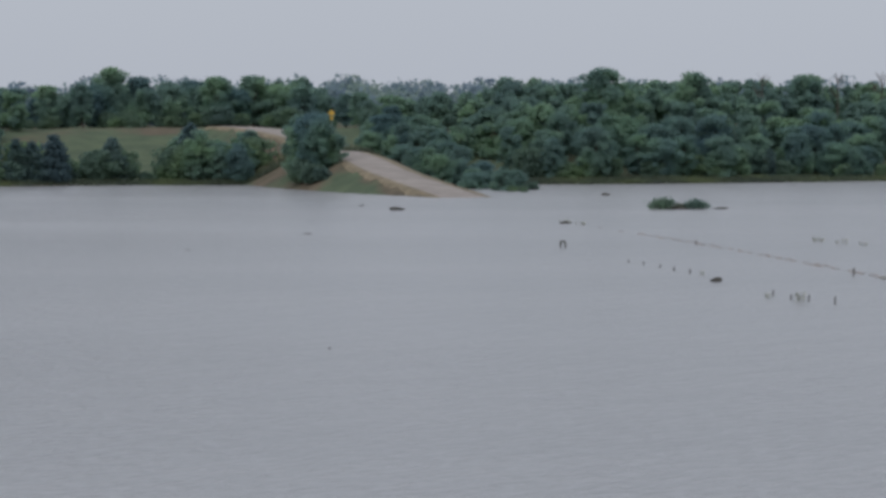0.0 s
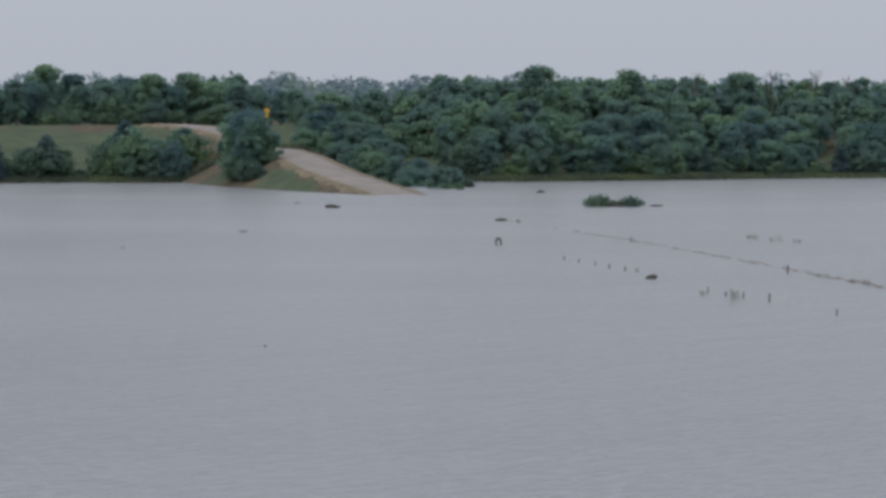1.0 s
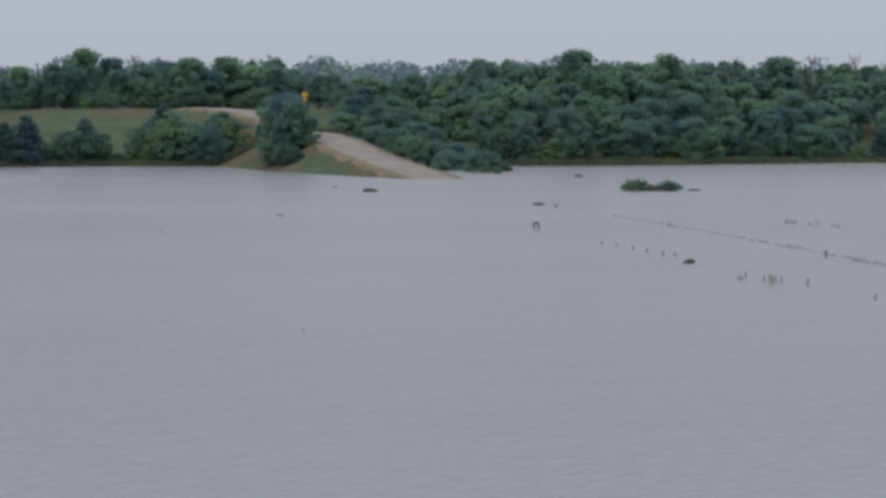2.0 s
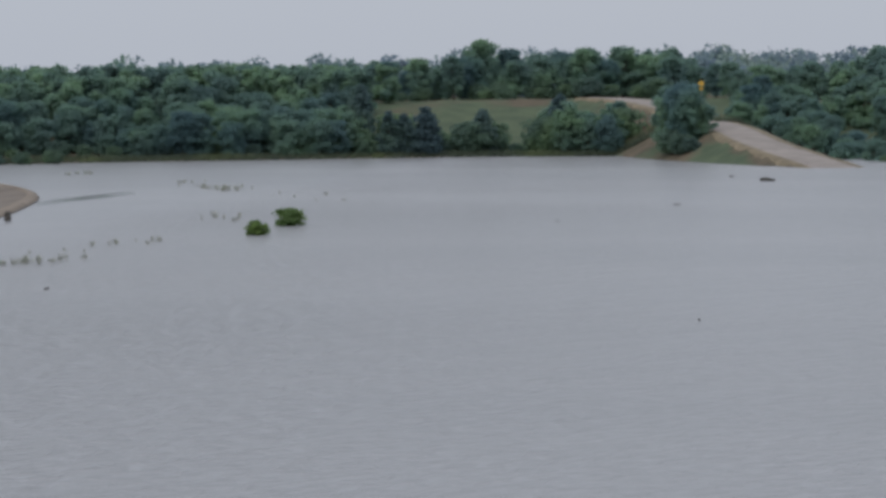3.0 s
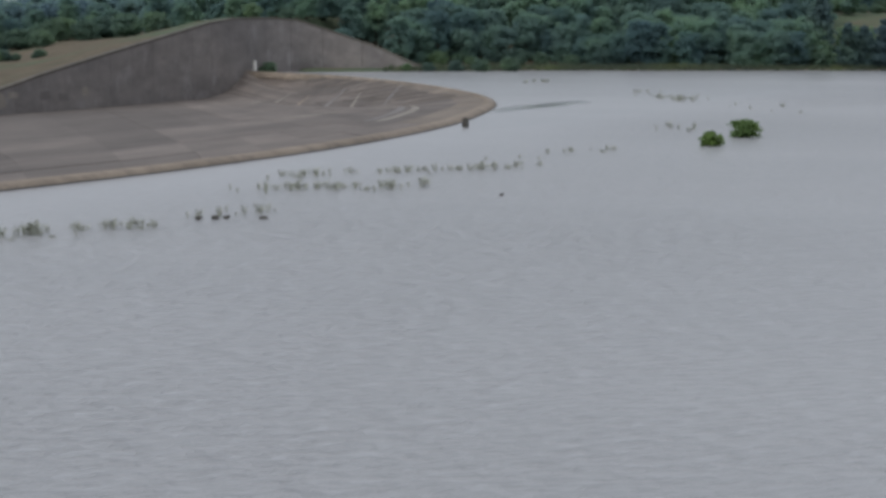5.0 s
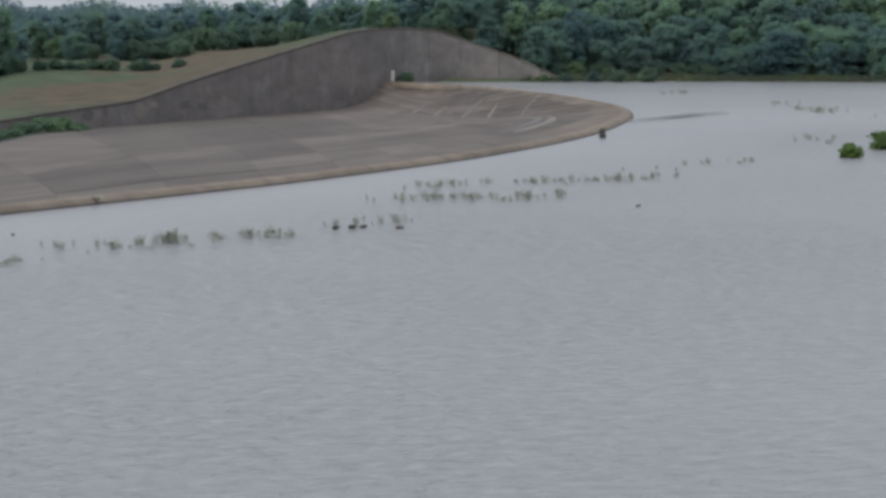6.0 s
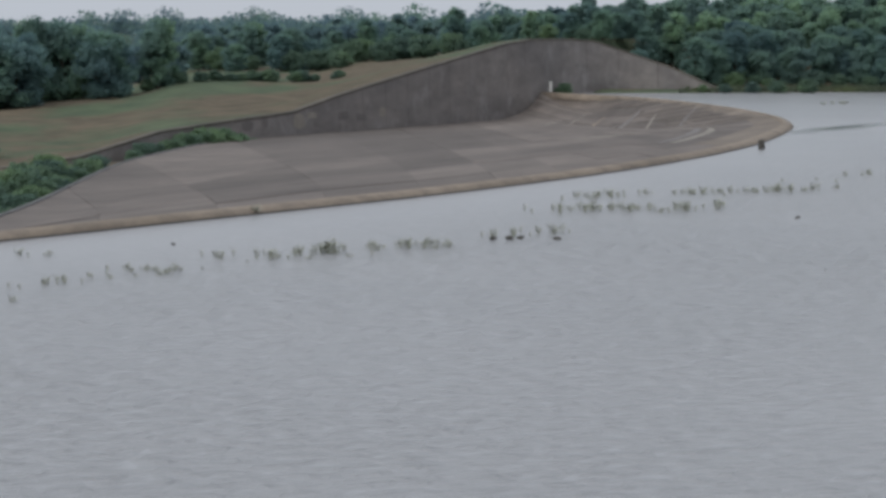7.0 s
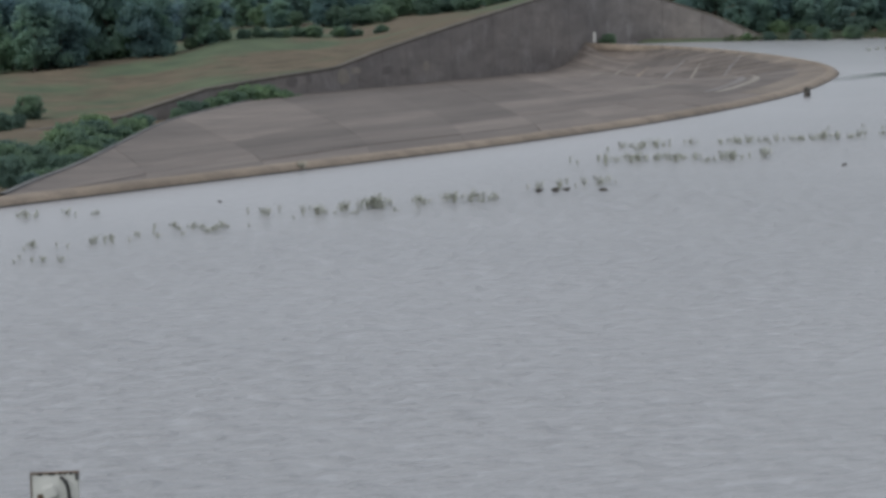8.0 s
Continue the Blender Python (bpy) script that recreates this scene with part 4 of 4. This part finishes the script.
# beds of weeds: from, to, how many, size, depth of the bed
BEDS = ((-48.2, 84.6, -47.3, 88.8, 10, 1.15, 0.8), (-46.8, 89.6, -44.1, 93.6, 8, 1.0, 0.6), (-45.1, 99, -43, 101, 6, 1.0, 1.0),
        (-49.2, 114.4, -44.6, 115.7, 14, 1.0, 0.5), (-51.2, 123.9, -49, 126.3, 7, 0.9, 0.6), (-43.4, 116.4, -41.6, 118.3, 6, 1.1, 0.5),
        (-47.6, 127.7, -46, 129.7, 5, 0.9, 0.5), (-45.4, 130, -41.5, 135.2, 13, 1.0, 0.5), (-44.7, 148.9, -40.9, 154.7, 6, 0.75, 0.6),
        (-50.6, 72.8, -49.9, 73.9, 4, 0.7, 0.5), (-51.4, 77.1, -48.2, 79.6, 8, 0.55, 0.4), (-51.1, 83.8, -48.6, 85.2, 7, 0.75, 0.6),
        (-50, 66.3, -48, 67, 6, 0.6, 0.5), (-51.9, 70.3, -49.4, 72.1, 6, 0.6, 0.6), (-59.9, 79.7, -56.2, 81.3, 6, 0.7, 0.6),
        (-69.6, 267.9, -65.4, 261.5, 5, 0.9, 1.5), (-62.9, 249.5, -55.5, 240.4, 16, 1.25, 1.6), (-46, 184, -42.5, 183.3, 8, 1.0, 2.0),
        (-89.8, 292, -87.5, 298, 5, 1.0, 1.5), (-52, 235, -40, 215, 6, 0.8, 3.0), (10.9, 231.4, 13.1, 223.6, 6, 0.9, 0.5), (28.7, 193.3, 31.9, 185.2, 7, 0.9, 0.5),
        (25.6, 145.4, 27.7, 134.4, 9, 0.7, 0.4), (-48.5, 83.5, -44.5, 92, 10, 0.6, 1.4), (-45.5, 97, -42.5, 103, 6, 0.6, 1.6), (-50, 113, -42, 119, 14, 0.7, 2.0),
        (-52, 121, -46, 131, 12, 0.7, 1.6), (-46.5, 128, -41, 137, 8, 0.65, 1.6), (-52, 66, -48, 82, 12, 0.45, 2.0), (-66, 255, -56, 241, 8, 0.8, 4.0), (-46, 140, -41, 150, 4, 0.5, 1.5))
rng = random.Random(7)
for x0, y0, x1, y1, n, size, deep in BEDS:
    for i in range(n):
        s = (i + rng.uniform(0, 1)) / n
        kind = rng.choice(WEEDS)
        ob = plant(kind, x0 + (x1 - x0) * s, y0 + (y1 - y0) * s + rng.uniform(-deep, deep) * 1.8, 1.0, z=0.0)
        k = size * rng.uniform(0.6, 1.15)
        ob.scale = (k * rng.uniform(0.8, 1.3), k, k)


def bush_in_water(x, y, seed, width, height, count, label, leaves=M_WILLOW):
    b = tree("water_bush", seed, height * 0.93, width, count, leaves, label, "bush", low=0.08, size=0.13)
    b.matrix_basis = pose(x, y, -0.05)


bush_in_water(-37, 173.8, 71, 2.6, 1.35, 1300, "bright green leafy bush half drowned in the lake")
bush_in_water(-36.8, 161.8, 72, 1.9, 1.05, 1000, "small green bush half drowned in the lake")
bush_in_water(23.7, 268.5, 73, 4.1, 1.2, 1100, "dull green bush on a drowned hump in the lake", M_BUSH)
bush_in_water(27.3, 268.5, 74, 3.4, 1.0, 950, "dull green bush at the end of a drowned hump", M_BUSH)
bush_in_water(25.6, 268.9, 75, 2.2, 0.62, 350, "low thin bush between two larger ones on a drowned hump", M_GRASS)


def driftwood(x, y, length, thick, seed, label, turn=0.0):
    """A floating mass of sticks and logs."""
    rng = random.Random(seed)
    root = tagged(new("driftwood"), label, "driftwood")
    root.matrix_basis = pose(x, y, 0, 0, 0, turn)
    for i in range(5):
        bm = bmesh.new()
        a = rng.uniform(-0.35, 0.35)
        ln = length * rng.uniform(0.35, 1.0) / 2
        cx, cy, z = rng.uniform(-0.2, 0.2) * length, rng.uniform(-0.15, 0.15), rng.uniform(0.0, thick * 0.5)
        r = thick * rng.uniform(0.22, 0.4)
        tube(bm, [(cx - math.cos(a) * ln, cy - math.sin(a) * ln, z), (cx, cy, z + thick * 0.15), (cx + math.cos(a) * ln, cy + math.sin(a) * ln, z + rng.uniform(-0.3, 0.3) * thick)], [r * 0.6, r, r * 0.4], 7)
        part("log", bm, M_WOOD, root)
    return root


driftwood(-5, 265, 1.7, 0.4, 81, "dark tangle of driftwood afloat")
driftwood(21, 321.8, 1.2, 0.4, 82, "small dark driftwood afloat")
driftwood(15.9, 143.5, 0.75, 0.3, 83, "dark clump of driftwood afloat")
driftwood(25.5, 267.8, 2.4, 0.35, 84, "brown driftwood caught between two bushes")
driftwood(30, 268.5, 1.6, 0.25, 85, "pale driftwood beside a bush")
driftwood(-9.2, 280, 0.8, 0.12, 86, "thin grey stick afloat on the lake")
driftwood(-11.2, 207, 0.7, 0.08, 88, "thin pale stick afloat on the lake")
driftwood(-18.5, 180, 0.35, 0.08, 89, "short pale stick afloat on the lake")
driftwood(11.3, 229, 0.9, 0.35, 87, "dark sticks caught on the drowned roadside")
# driftwood pieces; the first four are added in place of duck-like shapes
for x, y, s in ((-44.2, 96.7, 1), (-43.7, 97.2, 2), (-43.4, 97.8, 3), (-41.9, 98.3, 4), (-36.4, 114.8, 5), (-55.1, 88.4, 6), (-119.8, 338.5, 7)):
    driftwood(x, y, (0.36, 0.4, 0.28, 0.42, 0.2, 0.12, 0.5)[s - 1], (0.2, 0.2, 0.16, 0.2, 0.14, 0.1, 0.3)[s - 1], 90 + s, "short dark floating shape built from driftwood")

# line of debris along the drowned roadside
rng = random.Random(12)
bm = bmesh.new()
for i in range(190):
    s = rng.uniform(0, 1) ** 0.6
    p = Vector((13, 223.6, 0)).lerp(Vector((27.7, 134.4, 0)), s) + Vector((rng.gauss(0, 0.2) + 0.8 * math.sin(s * 3.1), rng.gauss(0, 0.3), 0))
    a, ln = rng.uniform(0, 6.28), rng.uniform(0.08, 0.3)
    tube(bm, [p - Vector((math.cos(a) * ln, math.sin(a) * ln, 0)), p + Vector((0, 0, 0.06)), p + Vector((math.cos(a) * ln, math.sin(a) * ln, rng.uniform(0, 0.1)))], [0.012, 0.018, 0.008], 4)
tagged(part("floating_debris", bm, M_TWIG), "thin line of floating twigs and reeds on the water", "debris", kind="stuff")


def stake(x, y, height, radius, lean, label):
    bm = bmesh.new()
    tube(bm, [(0, 0, -1), (lean * 0.5, 0, height * 0.6), (lean, 0, height)], [radius, radius * 0.95, radius * 0.85], 8)
    ob = tagged(part("fence_post", bm, M_WOOD), label, "post", "posts in the water")
    ob.matrix_basis = pose(x, y, 0)


for x, y, hgt, r in ((12.2, 163.5, 0.28, 0.05), (12.9, 160, 0.3, 0.05), (13.7, 157, 0.3, 0.05), (14.3, 154, 0.32, 0.06), (15.0, 151, 0.34, 0.06), (17.4, 131, 0.4, 0.05),
                     (18.0, 128.5, 0.3, 0.06), (18.7, 127, 0.42, 0.05), (19.7, 124.8, 0.5, 0.06), (24.5, 148.3, 0.6, 0.07), (21.4, 115.5, 0.4, 0.05), (19.0, 186.7, 0.5, 0.05), (-4.6, 100, 0.1, 0.05)):
    stake(x, y, hgt * 0.85, r * 0.7, 0.04, "weathered wooden post standing out of the water")
for x, y, s in ((18.3, 126.8, 1.2), (16.9, 129.5, 0.7), (15.6, 149.8, 0.6)):
    plant(WEEDS[0], x, y, s, z=0.0)
# a dead stump with two stubs
stump = tagged(new("stump"), "forked dark stump standing out of the water", "stump")
for x, hgt in ((-0.16, 0.55), (0.16, 0.45)):
    bm = bmesh.new()
    tube(bm, [(x, 0, -0.5), (x * 1.1, 0, hgt * 0.6), (x * 0.8, 0, hgt)], [0.09, 0.08, 0.06], 7)
    part("stub", bm, M_WOOD, stump)
bm = bmesh.new()
tube(bm, [(-0.2, 0, 0.5), (0, 0, 0.56), (0.2, 0, 0.46)], [0.06, 0.08, 0.06], 7)
part("crosspiece", bm, M_WOOD, stump)
stump.matrix_basis = pose(8.8, 182.3, 0)
bm = bmesh.new()
tube(bm, [(0, 0, -1), (0.02, 0, 0.3), (0, 0.03, 0.62), (0, 0, 0.68)], [0.3, 0.27, 0.25, 0.16], 11)
ob = tagged(part("timber_pile", bm, M_WOOD), "thick dark timber pile in the water beside the crest", "pile")
ob.matrix_basis = pose(-60.2, 180.5, 0)
plant(WEEDS[0], -60.6, 104.8, 1.1, z=0.0)

# white marker post at the end of the crest
post = tagged(new("marker_post"), "white painted marker post at the end of the crest", "post")
bm = bmesh.new()
box(bm, -0.17, -0.17, 0, 0.17, 0.17, 1.35, 0.03)
part("shaft", bm, M_WHITE, post)
bm = bmesh.new()
box(bm, -0.21, -0.21, 1.35, 0.21, 0.21, 1.44, 0.03)
part("cap", bm, M_WHITE, post)
post.matrix_basis = pose(-136.3, 317, 0.42)

# ---- the road sign ----
sign = tagged(new("road_sign"), "yellow diamond warning sign with a plate below", "sign")
bm = bmesh.new()
box(bm, -0.05, -0.05, -0.4, 0.05, 0.05, 3.6, 0.01)
part("pole", bm, M_STEEL, sign)
bm = bmesh.new()
box(bm, -0.42, -0.09, -0.42, 0.42, -0.055, 0.42, 0.02)
bmesh.ops.transform(bm, verts=bm.verts, matrix=Matrix.Translation((0, 0, 3.0)) @ Matrix.Rotation(radians(45), 4, "Y"))
diamond = part("diamond_panel", bm, M_YELLOW, sign)
bm = bmesh.new()
box(bm, -0.25, -0.09, 1.85, 0.25, -0.055, 2.32, 0.02)
part("plate", bm, M_YELLOW, sign)
bm = bmesh.new()
box(bm, -0.05, -0.098, 2.75, 0.05, -0.092, 3.25)
part("mark", bm, M_BLACK, diamond)
sign.matrix_basis = pose(-19.6, 438, land(-19.6, 438) + 0.3, 0, 0, 3)

# ---- white gauge box on a post, on the slope of the dam ----
gauge = tagged(new("gauge_box"), "white sheet-metal gauge box on a post with a black cable", "box")
bm = bmesh.new()
box(bm, -0.115, -0.06, -0.34, 0.115, -0.015, 0.0, 0.006)
body = part("housing", bm, M_WHITE, gauge)
bm = bmesh.new()
box(bm, -0.117, -0.063, -0.002, 0.117, -0.030, 0.003)
part("lid", bm, M_RUST, gauge, "rust-stained lid edge")
bm = bmesh.new()
box(bm, -0.02, -0.02, -1.6, 0.02, 0.02, -0.34, 0.004)
part("pole", bm, M_STEEL, gauge)
bm = bmesh.new()
box(bm, -0.118, -0.0635, -0.33, -0.111, -0.0605, -0.003)
part("edge_strip", bm, M_RUST, body, "rusty brown edge")
bm = bmesh.new()
tube(bm, [(0.03, -0.065, -0.02), (0.05, -0.09, -0.035), (0.062, -0.09, -0.07), (0.066, -0.085, -0.12), (0.066, -0.08, -0.3)], [0.009] * 5, 8)
part("cable", bm, M_BLACK, gauge, "bent black cable")
bm = bmesh.new()
box(bm, -0.066, -0.085, -0.125, 0.004, -0.06, -0.06, 0.008)
bmesh.ops.rotate(bm, verts=bm.verts, cent=(-0.035, -0.07, -0.08), matrix=Matrix.Rotation(radians(-25), 3, "Y"))
part("latch", bm, M_WHITE, body, "bright white latch")
bm = bmesh.new()
box(bm, 0.098, -0.068, -0.035, 0.112, -0.06, -0.004)
part("hinge", bm, M_BLACK, body)
for x, wd in ((0.02, 0.012), (0.045, 0.008), (0.07, 0.014), (-0.08, 0.02), (-0.03, 0.03)):
    bm = bmesh.new()
    box(bm, x, -0.064, -0.008, x + wd, -0.0605, 0.002)
    part("chip", bm, M_BLACK, body, "black chip in the paint")
bm = bmesh.new()
box(bm, -0.086, -0.066, -0.15, -0.058, -0.0605, -0.1, 0.002)
part("keyhole", bm, M_RUST, body, "rusty brown keyhole plate")
gauge.matrix_basis = pose(-7.035, 9.72, 6.68, 0, 0, 35)


# ---- grass along the banks ----
def tufts(name, count, place, hgt, seed, label):
    rng = np.random.default_rng(seed)
    v, f = [], []
    for i in range(count):
        x, y = place(rng)
        z = land(x, y)
        if z < -0.05:
            continue
        for k in range(3):
            a = rng.uniform(0, 6.28)
            h2, wd = hgt * rng.uniform(0.5, 1.2), 0.10 * rng.uniform(0.6, 1.4)
            lx, ly = math.cos(a), math.sin(a)
            b = len(v)
            v += [(x - ly * wd, y + lx * wd, z - 0.05), (x + ly * wd, y - lx * wd, z - 0.05), (x + lx * h2 * 0.4, y + ly * h2 * 0.4, z + h2)]
            f.append((b, b + 1, b + 2))
    return tagged(meshed(name, v, f, M_GRASS), label, "grass", kind="stuff")


def on_shore(rng):
    x = rng.uniform(-125, 125)
    return x, table(SHORE, x) + rng.uniform(-1, 1) ** 2 * 7 - 0.5


tufts("bank_grass", 15000, on_shore, 0.7, 5, "long grass along the lake shore")
